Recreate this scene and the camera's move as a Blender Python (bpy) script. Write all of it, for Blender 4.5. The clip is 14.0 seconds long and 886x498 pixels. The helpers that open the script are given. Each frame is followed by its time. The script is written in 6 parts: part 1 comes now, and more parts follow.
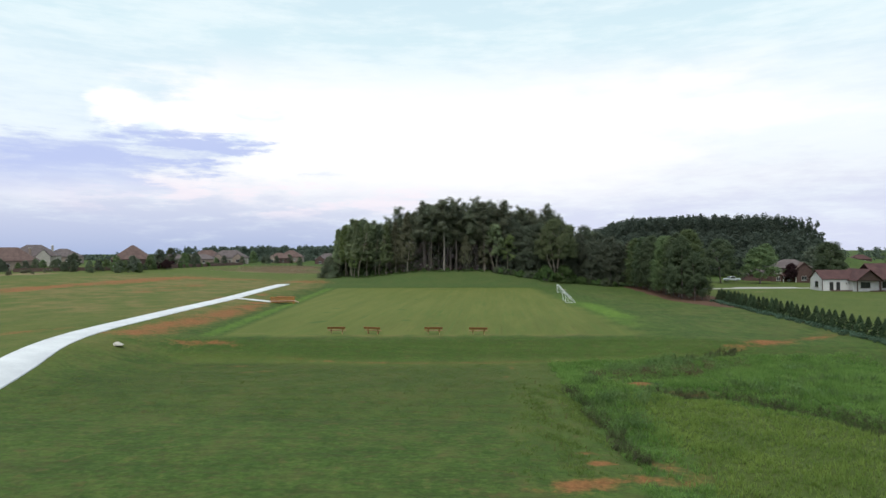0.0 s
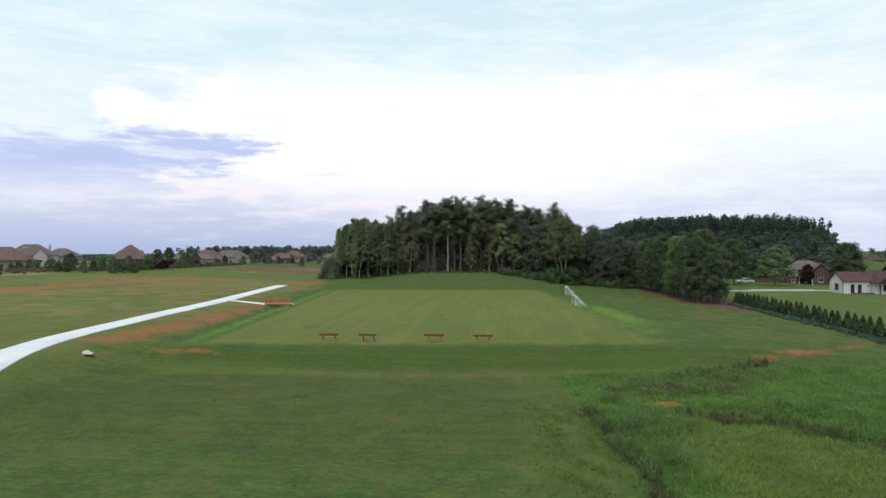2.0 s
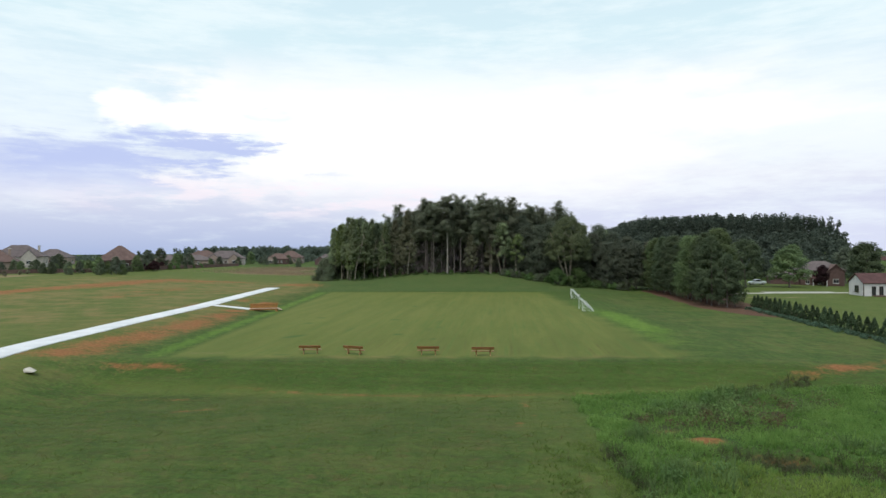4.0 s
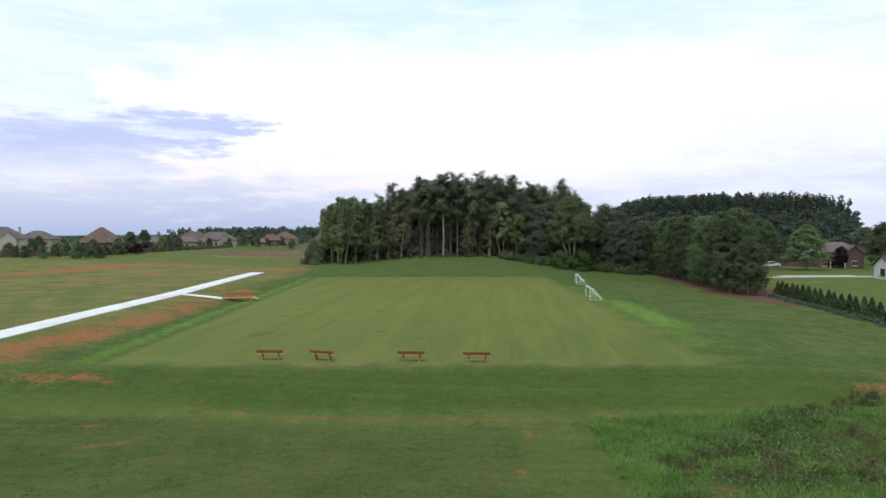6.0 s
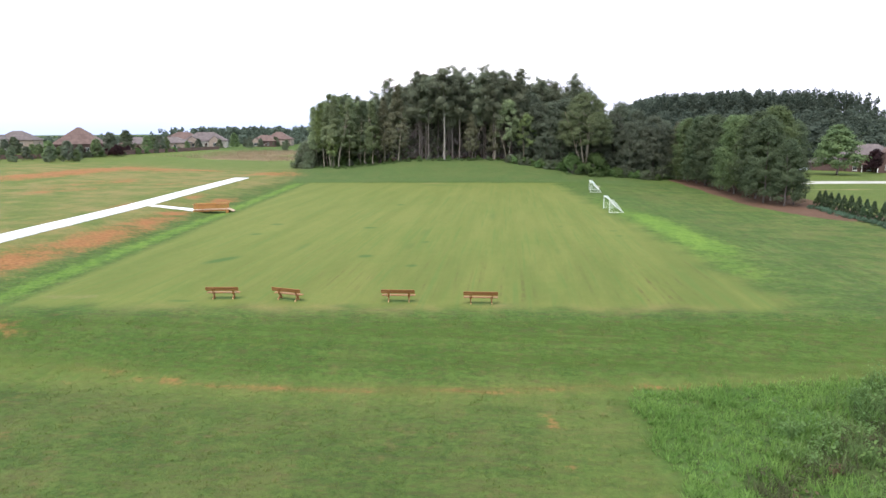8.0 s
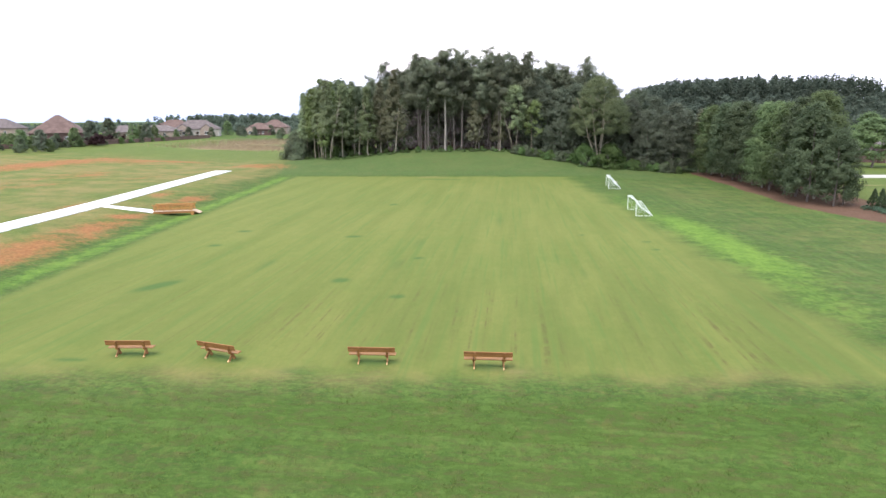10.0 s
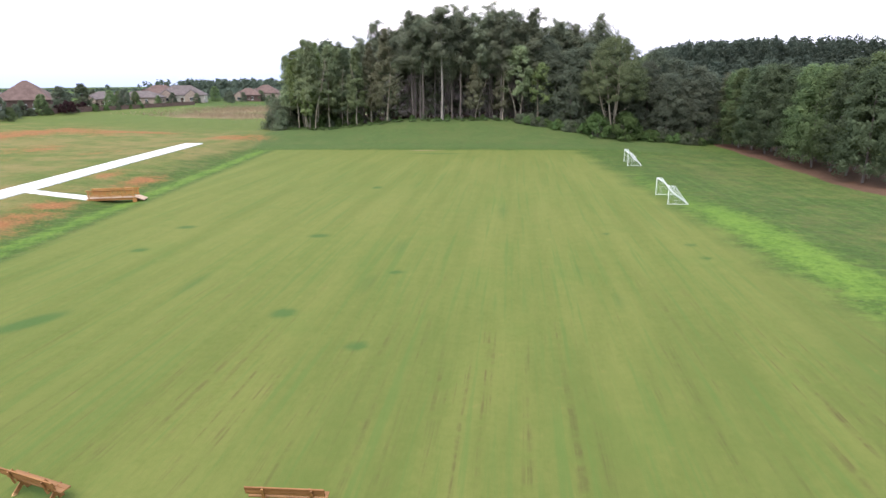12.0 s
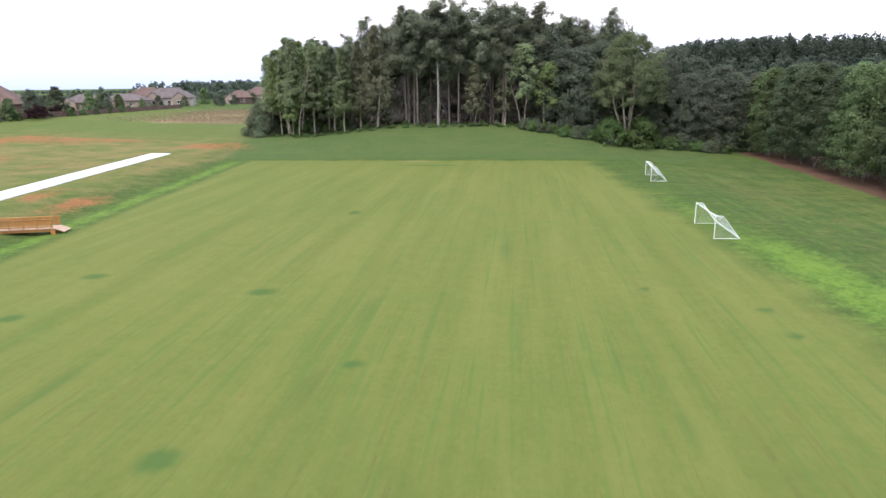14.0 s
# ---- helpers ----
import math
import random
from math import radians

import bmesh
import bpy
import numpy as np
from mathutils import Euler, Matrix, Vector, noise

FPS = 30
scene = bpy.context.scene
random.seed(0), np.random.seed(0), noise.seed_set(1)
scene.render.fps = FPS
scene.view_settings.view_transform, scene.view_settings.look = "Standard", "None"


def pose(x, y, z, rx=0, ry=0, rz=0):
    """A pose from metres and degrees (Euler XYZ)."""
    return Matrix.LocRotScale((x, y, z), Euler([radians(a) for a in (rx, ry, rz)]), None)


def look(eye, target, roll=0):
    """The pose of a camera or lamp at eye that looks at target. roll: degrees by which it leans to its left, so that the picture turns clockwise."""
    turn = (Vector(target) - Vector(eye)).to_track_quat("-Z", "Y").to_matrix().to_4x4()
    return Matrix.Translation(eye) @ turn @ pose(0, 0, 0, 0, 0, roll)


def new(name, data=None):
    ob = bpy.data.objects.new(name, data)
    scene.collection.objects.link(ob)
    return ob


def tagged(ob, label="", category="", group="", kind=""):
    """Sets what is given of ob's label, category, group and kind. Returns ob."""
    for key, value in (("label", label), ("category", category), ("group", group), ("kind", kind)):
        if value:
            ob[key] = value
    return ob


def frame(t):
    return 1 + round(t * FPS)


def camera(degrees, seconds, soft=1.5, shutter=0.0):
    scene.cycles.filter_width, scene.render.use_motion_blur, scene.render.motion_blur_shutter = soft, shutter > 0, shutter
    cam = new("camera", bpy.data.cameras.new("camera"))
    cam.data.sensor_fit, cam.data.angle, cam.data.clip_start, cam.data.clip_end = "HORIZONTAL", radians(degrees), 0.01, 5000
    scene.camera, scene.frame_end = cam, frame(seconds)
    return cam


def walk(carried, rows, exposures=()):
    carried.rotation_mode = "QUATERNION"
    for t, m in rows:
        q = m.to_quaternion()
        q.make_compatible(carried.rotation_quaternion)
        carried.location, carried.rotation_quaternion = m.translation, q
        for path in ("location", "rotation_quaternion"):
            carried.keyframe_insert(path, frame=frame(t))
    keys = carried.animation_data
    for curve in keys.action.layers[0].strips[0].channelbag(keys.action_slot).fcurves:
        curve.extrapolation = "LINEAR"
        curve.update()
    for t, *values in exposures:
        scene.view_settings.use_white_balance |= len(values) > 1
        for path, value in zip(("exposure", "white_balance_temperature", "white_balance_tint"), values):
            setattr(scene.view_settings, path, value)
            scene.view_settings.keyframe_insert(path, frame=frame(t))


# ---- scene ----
cam = camera(71.0, 14.0, soft=1.5)
PATH = [
    (0, (-3.918, 3.754, 10.651), (-4.097, 5.746, 10.659), -0.4),
    (0.5, (-3.962, 5.27, 10.638), (-4.144, 7.262, 10.647), -0.3),
    (1, (-4.024, 6.845, 10.677), (-4.211, 8.837, 10.686), -0.3),
    (1.5, (-4.107, 8.433, 10.665), (-4.297, 10.424, 10.674), -0.3),
    (2, (-4.099, 10.258, 10.647), (-4.294, 12.248, 10.656), -0.3),
    (2.5, (-4.158, 12.156, 10.668), (-4.356, 14.147, 10.677), -0.3),
    (3, (-4.163, 14.188, 10.69), (-4.366, 16.177, 10.699), -0.3),
    (3.2, (-4.234, 14.962, 10.704), (-4.436, 16.952, 10.713), -0.3),
    (5.3, (-4.090, 25.607, 11.190), (-4.289, 27.597, 11.199), -0.4),
    (5.5, (-4.065, 26.779, 11.238), (-4.267, 28.769, 11.24), -0.4),
    (6, (-4.059, 29.822, 11.351), (-4.26, 31.811, 11.295), -0.5),
    (6.5, (-4.21, 32.827, 11.459), (-4.413, 34.812, 11.323), -0.5),
    (7, (-4.378, 35.881, 11.607), (-4.583, 37.854, 11.352), -0.5),
    (7.5, (-4.567, 38.933, 11.694), (-4.773, 40.896, 11.375), -0.6),
    (8, (-4.771, 42.06, 11.722), (-4.98, 44.014, 11.349), -0.5),
    (8.2, (-4.858, 43.38, 11.702), (-5.067, 45.33, 11.309), -0.5),
    (8.5, (-4.98, 45.31, 11.74), (-5.191, 47.257, 11.325), -0.5),
    (10.3, (-5.70, 56.917, 11.95), (-5.918, 58.863, 11.541), -0.5),
    (10.5, (-5.765, 58.236, 11.963), (-5.981, 60.183, 11.559), -0.5),
    (11, (-5.824, 61.596, 12.051), (-6.044, 63.542, 11.648), -0.6),
    (11.5, (-5.933, 65.021, 12.03), (-6.152, 66.945, 11.528), -0.6),
    (12, (-5.996, 68.532, 12.128), (-6.217, 70.452, 11.611), -0.6),
    (12.5, (-6.12, 71.95, 12.171), (-6.343, 73.869, 11.655), -0.7),
    (13, (-6.187, 75.304, 12.261), (-6.413, 77.223, 11.745), -0.7),
    (13.5, (-6.238, 78.68, 12.302), (-6.466, 80.599, 11.787), -0.7),
    (14, (-6.356, 81.916, 12.385), (-6.584, 83.835, 11.87), -0.8),
]
EXPOSURE = [(0, 0.10, 6500, 6), (5.5, 0.10, 6500, 6), (6.5, 0.40, 6500, 8), (7.5, 0.87, 6500, 10), (8.2, 1.17, 6500, 12), (10.5, 1.29, 6450, 14), (11.5, 1.15, 6450, 15), (14, 1.06, 6450, 15)]
walk(cam, [(t, look(eye, target, roll)) for t, eye, target, roll in PATH], EXPOSURE)

# ---- sky and light ----
world = bpy.data.worlds.new("evening_sky")
scene.world = world
world.use_nodes = True
SUN_HEIGHT, SUN_TURN = 62.0, 208.0


def node(tree, kind, ins=None):
    """A node of that kind, with its inputs (values or sockets)."""
    n = tree.nodes.new(kind)
    for key, value in (ins or {}).items():
        if isinstance(value, bpy.types.NodeSocket):
            tree.links.new(value, n.inputs[key])
        else:
            n.inputs[key].default_value = value
    return n


def calc(tree, op, a, b=0.0, clamp=False):
    n = node(tree, "ShaderNodeMath", {0: a, 1: b})
    n.operation, n.use_clamp = op, clamp
    return n.outputs[0]


def span(tree, value, a, b):
    """0 at a, 1 at b, eased and clamped."""
    n = node(tree, "ShaderNodeMapRange", {0: value, 1: a, 2: b, 3: 0.0, 4: 1.0})
    n.interpolation_type = "SMOOTHSTEP"
    return n.outputs[0]


def blend(tree, k, a, b, how="MIX"):
    n = tree.nodes.new("ShaderNodeMix")
    n.data_type, n.blend_type = "RGBA", how
    for key, value in ((0, k), (6, a), (7, b)):
        if isinstance(value, bpy.types.NodeSocket):
            tree.links.new(value, n.inputs[key])
        else:
            n.inputs[key].default_value = value
    return n.outputs[2]


def times(tree, vector, factors):
    n = node(tree, "ShaderNodeVectorMath", {0: vector, 1: factors})
    n.operation = "MULTIPLY"
    return n.outputs[0]


def ramp(tree, value, stops):
    n = node(tree, "ShaderNodeValToRGB", {0: value})
    while len(n.color_ramp.elements) < len(stops):
        n.color_ramp.elements.new(0.5)
    for e, (p, c) in zip(n.color_ramp.elements, stops):
        e.position, e.color = p, (*c, 1)
    return n.outputs[0]


def noise_of(tree, vector, scale, detail=4.0, rough=0.55, stretch=(1, 1, 1)):
    return node(tree, "ShaderNodeTexNoise", {"Vector": times(tree, vector, stretch), "Scale": scale, "Detail": detail, "Roughness": rough}).outputs[0]


def oval(tree, u, v, cu, cv, ru, rv):
    """1 in the middle of an oval in two coordinates, 0 on its rim, below 0 outside."""
    a = calc(tree, "POWER", calc(tree, "ABSOLUTE", calc(tree, "DIVIDE", calc(tree, "SUBTRACT", u, cu), ru)), 2.0)
    b = calc(tree, "POWER", calc(tree, "ABSOLUTE", calc(tree, "DIVIDE", calc(tree, "SUBTRACT", v, cv), rv)), 2.0)
    return calc(tree, "SUBTRACT", 1.0, calc(tree, "ADD", a, b))


def make_sky():
    """Clear pale air, a broad bright veil of cloud, a heap of white cumulus and a lavender shelf of cloud before it."""
    t = world.node_tree
    t.nodes.clear()
    way = node(t, "ShaderNodeTexCoord").outputs["Generated"]
    part_of = node(t, "ShaderNodeSeparateXYZ", {0: way})
    x, y, z = part_of.outputs
    az = calc(t, "ARCTAN2", x, y)
    air = t.nodes.new("ShaderNodeTexSky")
    air.sky_type, air.sun_disc, air.altitude, air.dust_density = "NISHITA", False, 200.0, 2.0
    air.sun_elevation, air.sun_rotation = radians(SUN_HEIGHT), radians(SUN_TURN)
    airy = times(t, air.outputs[0], (0.10, 0.10, 0.10))
    haze = ramp(t, z, [(0.0, (0.43, 0.51, 0.78)), (0.035, (0.54, 0.59, 0.83)), (0.10, (0.76, 0.76, 0.91)), (0.18, (0.80, 0.88, 0.99)), (0.32, (0.73, 0.89, 0.97)), (1.0, (0.45, 0.60, 0.82))])
    base = blend(t, 0.12, haze, airy)
    base = blend(t, calc(t, "MULTIPLY", span(t, az, -0.35, 0.15), calc(t, "MULTIPLY", span(t, z, 0.14, 0.02), 0.75)), base, (0.74, 0.75, 0.92, 1))
    broad = calc(t, "SUBTRACT", noise_of(t, way, 1.7, 7.0, 0.58, (1, 1, 3.2)), 0.5)
    fine = calc(t, "SUBTRACT", noise_of(t, way, 5.0, 6.0, 0.6, (1, 1, 4.0)), 0.5)
    wisp = calc(t, "SUBTRACT", noise_of(t, way, 9.0, 6.0, 0.65, (1, 1, 6.0)), 0.5)
    billow = calc(t, "SUBTRACT", noise_of(t, way, 11.0, 5.0, 0.55, (1, 1, 1.4)), 0.5)
    # thin high veils
    veil = span(t, calc(t, "ADD", broad, calc(t, "MULTIPLY", wisp, 0.5)), -0.06, 0.16)
    col = blend(t, calc(t, "MULTIPLY", veil, 0.55), base, (0.90, 0.96, 1.0, 1))
    # the bright mass
    low_edge = calc(t, "ADD", 0.10, calc(t, "MULTIPLY", span(t, az, 0.05, 0.55), 0.035))
    lift = calc(t, "ADD", z, calc(t, "ADD", calc(t, "MULTIPLY", broad, 0.12), calc(t, "MULTIPLY", fine, 0.05)))
    under = node(t, "ShaderNodeMapRange", {0: calc(t, "SUBTRACT", lift, low_edge), 1: -0.05, 2: 0.045, 3: 0.0, 4: 1.0}).outputs[0]
    over = calc(t, "SUBTRACT", 1.0, span(t, lift, 0.225, 0.315))
    sidewards = calc(t, "MULTIPLY", span(t, calc(t, "ADD", az, fine), -0.56, -0.36), calc(t, "SUBTRACT", 1.0, calc(t, "MULTIPLY", span(t, calc(t, "ADD", az, fine), 0.10, 0.55), 0.75)))
    white = calc(t, "MULTIPLY", calc(t, "MULTIPLY", under, over), sidewards)
    col = blend(t, white, col, (1.02, 0.99, 1.01, 1))
    # rosy streaks low down
    rosy = calc(t, "MULTIPLY", span(t, oval(t, az, z, -0.36, 0.085, 0.42, 0.04), 0.0, 1.0), span(t, calc(t, "ADD", fine, wisp), -0.08, 0.14))
    col = blend(t, calc(t, "MULTIPLY", rosy, 0.6), col, (0.93, 0.80, 0.90, 1))
    # the cumulus and the shelf
    heap = calc(t, "ADD", oval(t, az, z, -0.560, 0.198, 0.050, 0.040), calc(t, "MULTIPLY", calc(t, "ADD", billow, fine), 3.0))
    col = blend(t, span(t, heap, -0.1, 0.7), col, (1.03, 1.02, 1.02, 1))
    second = calc(t, "ADD", oval(t, az, z, -0.470, 0.190, 0.075, 0.036), calc(t, "MULTIPLY", billow, 2.6))
    col = blend(t, calc(t, "MULTIPLY", span(t, second, 0.0, 0.5), 0.8), col, (1.03, 1.02, 1.02, 1))
    ragged = calc(t, "ADD", calc(t, "MULTIPLY", fine, 0.10), calc(t, "MULTIPLY", wisp, 0.05))
    crest = calc(t, "SUBTRACT", 1.0, span(t, calc(t, "ADD", z, ragged), 0.158, 0.176))
    belly = span(t, calc(t, "ADD", z, calc(t, "MULTIPLY", ragged, 0.8)), 0.070, 0.125)
    reach = calc(t, "SUBTRACT", 1.0, span(t, calc(t, "ADD", az, calc(t, "ADD", calc(t, "MULTIPLY", fine, 0.6), calc(t, "MULTIPLY", wisp, 0.6))), -0.53, -0.42))
    torn = calc(t, "ADD", 0.62, calc(t, "MULTIPLY", span(t, calc(t, "ADD", wisp, fine), 0.14, -0.12), 0.38))
    gap = span(t, calc(t, "ADD", oval(t, az, z, -0.490, 0.147, 0.090, 0.012), calc(t, "MULTIPLY", calc(t, "ADD", wisp, fine), 2.5)), 0.0, 0.7)
    torn = calc(t, "MULTIPLY", torn, calc(t, "SUBTRACT", 1.0, calc(t, "MULTIPLY", gap, 0.85)))
    shelf = calc(t, "MULTIPLY", calc(t, "MULTIPLY", crest, belly), calc(t, "MULTIPLY", reach, torn))
    col = blend(t, calc(t, "MULTIPLY", shelf, 0.95), col, (0.50, 0.565, 0.865, 1))
    back = node(t, "ShaderNodeBackground", {"Color": col, "Strength": 1.0})
    node(t, "ShaderNodeOutputWorld", {"Surface": back.outputs[0]})


make_sky()
sun = new("sun", bpy.data.lights.new("sun", "SUN"))
sun.data.energy, sun.data.angle, sun.data.color = 2.05, radians(50), (1.0, 0.95, 0.87)
sun.matrix_world = look((0, 0, 0), (-math.sin(radians(SUN_TURN)), -math.cos(radians(SUN_TURN)), -math.tan(radians(SUN_HEIGHT))))


# ---- materials ----
def material(name, dark, light, scale=4.0, fine=40.0, rough=0.8, bump=0.3, metal=0.0, through_light=0.0, vary=0.0, spec=0.3, depth=0.02, stretch=(1, 1, 1), each=1.0):
    """A surface with a broad and a fine mottle between two colours, fine relief, and some difference from thing to thing."""
    m = bpy.data.materials.new(name)
    m.use_nodes = True
    t = m.node_tree
    t.nodes.clear()
    at = node(t, "ShaderNodeTexCoord").outputs["Object"]
    broad = noise_of(t, at, scale, 4.0, 0.6, stretch)
    grain = noise_of(t, at, fine, 3.0, 0.6, stretch)
    k = calc(t, "ADD", calc(t, "MULTIPLY", broad, 0.65), calc(t, "MULTIPLY", grain, 0.35))
    col = blend(t, span(t, k, 0.3, 0.7), (*dark, 1), (*light, 1))
    if vary:
        one = node(t, "ShaderNodeObjectInfo").outputs["Random"]
        leaf = node(t, "ShaderNodeNewGeometry").outputs["Random Per Island"]
        lift = calc(t, "ADD", calc(t, "MULTIPLY", one, vary), calc(t, "MULTIPLY", leaf, vary * each))
        col = node(t, "ShaderNodeHueSaturation", {"Color": col, "Hue": calc(t, "ADD", 0.5, calc(t, "MULTIPLY", calc(t, "SUBTRACT", one, 0.5), 0.06 * vary)), "Value": calc(t, "ADD", 1.0 - 0.5 * vary * (1 + each), lift)}).outputs[0]
    face = node(t, "ShaderNodeBump", {"Height": k, "Strength": bump, "Distance": depth}).outputs[0]
    surf = node(t, "ShaderNodeBsdfPrincipled", {"Base Color": col, "Roughness": rough, "Metallic": metal, "Specular IOR Level": spec, "Normal": face}).outputs[0]
    if through_light:
        glow = node(t, "ShaderNodeBsdfTranslucent", {"Color": col}).outputs[0]
        surf = node(t, "ShaderNodeMixShader", {0: through_light, 1: surf, 2: glow}).outputs[0]
    node(t, "ShaderNodeOutputMaterial", {"Surface": surf})
    return m


def foliage_material(name, dark, light, vary=0.45, through_light=0.48):
    return material(name, dark, light, 0.35, 3.0, 0.75, 0.0, 0.0, through_light, vary, 0.12, each=0.45)


PINE = foliage_material("pine_needles", (0.124, 0.146, 0.100), (0.240, 0.258, 0.174))
CEDAR = foliage_material("cedar_sprays", (0.102, 0.128, 0.080), (0.170, 0.198, 0.120))
OAK = foliage_material("broad_leaves", (0.135, 0.172, 0.088), (0.225, 0.265, 0.138))
LIGHT_LEAF = foliage_material("young_leaves", (0.165, 0.230, 0.092), (0.265, 0.335, 0.135))
BROWN_LEAF = foliage_material("dull_olive_leaves", (0.140, 0.140, 0.092), (0.220, 0.214, 0.135))
VINE_LEAF = foliage_material("vine_leaves", (0.185, 0.228, 0.130), (0.295, 0.338, 0.186))
OLIVE_LEAF = foliage_material("shaded_olive_leaves", (0.088, 0.100, 0.073), (0.146, 0.156, 0.110))
DARK_CEDAR = foliage_material("dark_cedar_sprays", (0.095, 0.114, 0.082), (0.160, 0.182, 0.126))
HEDGE_LEAF = foliage_material("hedge_sprays", (0.056, 0.088, 0.046), (0.100, 0.140, 0.072))
FAR_PINE = foliage_material("far_pine_needles", (0.076, 0.102, 0.080), (0.135, 0.164, 0.122))
ROW_LEAF = foliage_material("row_tree_leaves", (0.100, 0.140, 0.066), (0.185, 0.238, 0.106))
ROW_DARK = foliage_material("dull_row_tree_leaves", (0.070, 0.094, 0.054), (0.130, 0.160, 0.088))
COVER_LEAF = foliage_material("ground_cover_leaves", (0.070, 0.120, 0.078), (0.120, 0.185, 0.118))
SHRUB_LEAF = foliage_material("undergrowth_leaves", (0.080, 0.130, 0.046), (0.140, 0.205, 0.074))
# Added filler, pale enough to lighten the wood's dark inside.
FILL_TWIG = foliage_material("grey_brown_fill_twigs", (0.145, 0.115, 0.118), (0.25, 0.21, 0.208), 0.4, 0.3)
RED_LEAF = foliage_material("dark_red_leaves", (0.034, 0.018, 0.020), (0.066, 0.032, 0.034))
BARK = material("pine_bark", (0.10, 0.080, 0.073), (0.20, 0.166, 0.150), 1.5, 14, 0.9, 0.8, depth=0.05, stretch=(1, 1, 0.3))
GREY_BARK = material("grey_bark", (0.165, 0.145, 0.13), (0.315, 0.28, 0.25), 1.5, 12, 0.9, 0.6, depth=0.04, stretch=(1, 1, 0.3))
PALE_BARK = material("pale_bark", (0.20, 0.165, 0.125), (0.38, 0.33, 0.26), 1.5, 12, 0.9, 0.5, depth=0.03, stretch=(1, 1, 0.4))
CONCRETE = material("pale_concrete", (0.52, 0.52, 0.53), (0.68, 0.68, 0.68), 0.25, 6, 0.85, 0.15)
WOOD = material("cedar_stained_wood", (0.155, 0.066, 0.022), (0.30, 0.140, 0.050), 3.0, 30, 0.55, 0.3, vary=0.12, depth=0.004, stretch=(0.25, 4, 4))
WOOD_END = material("raw_end_wood", (0.48, 0.27, 0.12), (0.68, 0.44, 0.22), 4.0, 30, 0.7, 0.3, depth=0.003)
BRIDGE_WOOD = material("fresh_orange_wood", (0.27, 0.112, 0.032), (0.44, 0.215, 0.070), 2.0, 20, 0.65, 0.3, vary=0.15, depth=0.004)
DECK_WOOD = material("pale_pink_deck_wood", (0.36, 0.235, 0.165), (0.52, 0.37, 0.27), 2.0, 20, 0.7, 0.3, vary=0.12, depth=0.004)
WHITE_PAINT = material("white_painted_steel", (0.72, 0.73, 0.72), (0.84, 0.85, 0.84), 3, 30, 0.4, 0.05)
NET = material("white_net_cord", (0.66, 0.68, 0.68), (0.80, 0.81, 0.81), 3, 30, 0.8, 0.0)
STONE = material("pale_limestone", (0.36, 0.33, 0.275), (0.53, 0.49, 0.43), 1.2, 9, 0.9, 0.8, depth=0.05)
WHITE_WALL = material("white_painted_brick", (0.50, 0.48, 0.48), (0.64, 0.62, 0.61), 0.8, 12, 0.8, 0.2)
BRICK = material("red_brown_brick", (0.080, 0.048, 0.044), (0.135, 0.084, 0.075), 0.9, 9, 0.85, 0.3)
TAN_WALL = material("tan_brick", (0.24, 0.18, 0.15), (0.36, 0.28, 0.235), 0.9, 9, 0.85, 0.3)
CREAM_WALL = material("cream_siding", (0.35, 0.31, 0.28), (0.48, 0.43, 0.385), 0.9, 9, 0.8, 0.2)
RED_ROOF = material("red_brown_shingles", (0.056, 0.027, 0.027), (0.108, 0.054, 0.050), 0.7, 8, 0.9, 0.5, vary=0.06)
BROWN_ROOF = material("brown_shingles", (0.085, 0.052, 0.046), (0.15, 0.098, 0.085), 0.7, 8, 0.9, 0.5, vary=0.06)
GREY_ROOF = material("grey_brown_shingles", (0.086, 0.067, 0.066), (0.150, 0.120, 0.118), 0.7, 8, 0.9, 0.5, vary=0.06)
TRIM = material("white_trim", (0.70, 0.70, 0.68), (0.80, 0.80, 0.78), 2, 20, 0.5, 0.05)
DARK_TRIM = material("dark_brown_trim", (0.05, 0.03, 0.025), (0.09, 0.055, 0.045), 2, 20, 0.6, 0.1)
GLASS = material("dark_window_glass", (0.02, 0.022, 0.026), (0.035, 0.038, 0.045), 1, 4, 0.08, 0.0, spec=0.6)
FENCE_WOOD = material("weathered_fence_wood", (0.09, 0.053, 0.045), (0.165, 0.105, 0.09), 1.5, 12, 0.85, 0.3, vary=0.15)
GRAVEL = material("pale_gravel", (0.29, 0.27, 0.245), (0.43, 0.405, 0.37), 0.4, 8, 0.95, 0.6)
CAR_PAINT = material("silver_white_paint", (0.58, 0.62, 0.66), (0.68, 0.72, 0.76), 0.5, 2, 0.3, 0.0, spec=0.5)
RUBBER = material("black_rubber", (0.015, 0.015, 0.016), (0.03, 0.03, 0.03), 4, 30, 0.8, 0.1)
CHROME = material("bright_metal", (0.55, 0.55, 0.56), (0.68, 0.68, 0.69), 4, 30, 0.3, 0.0, metal=0.9)
LAWN_BLADE = foliage_material("lawn_grass_blades", (0.105, 0.155, 0.038), (0.190, 0.250, 0.066), 0.7, 0.6)
WEED_LEAF = foliage_material("weed_leaves", (0.092, 0.158, 0.054), (0.182, 0.262, 0.090), 0.45, 0.5)
SEED_HEAD = foliage_material("dry_weed_stems", (0.15, 0.11, 0.055), (0.24, 0.18, 0.09), 0.4)
DRY_GRASS = foliage_material("tall_dry_grass_blades", (0.25, 0.190, 0.118), (0.385, 0.305, 0.200), 0.3)
UNCUT_BLADE = foliage_material("uncut_grass_blades", (0.138, 0.315, 0.074), (0.285, 0.510, 0.135), 0.7, 0.6)
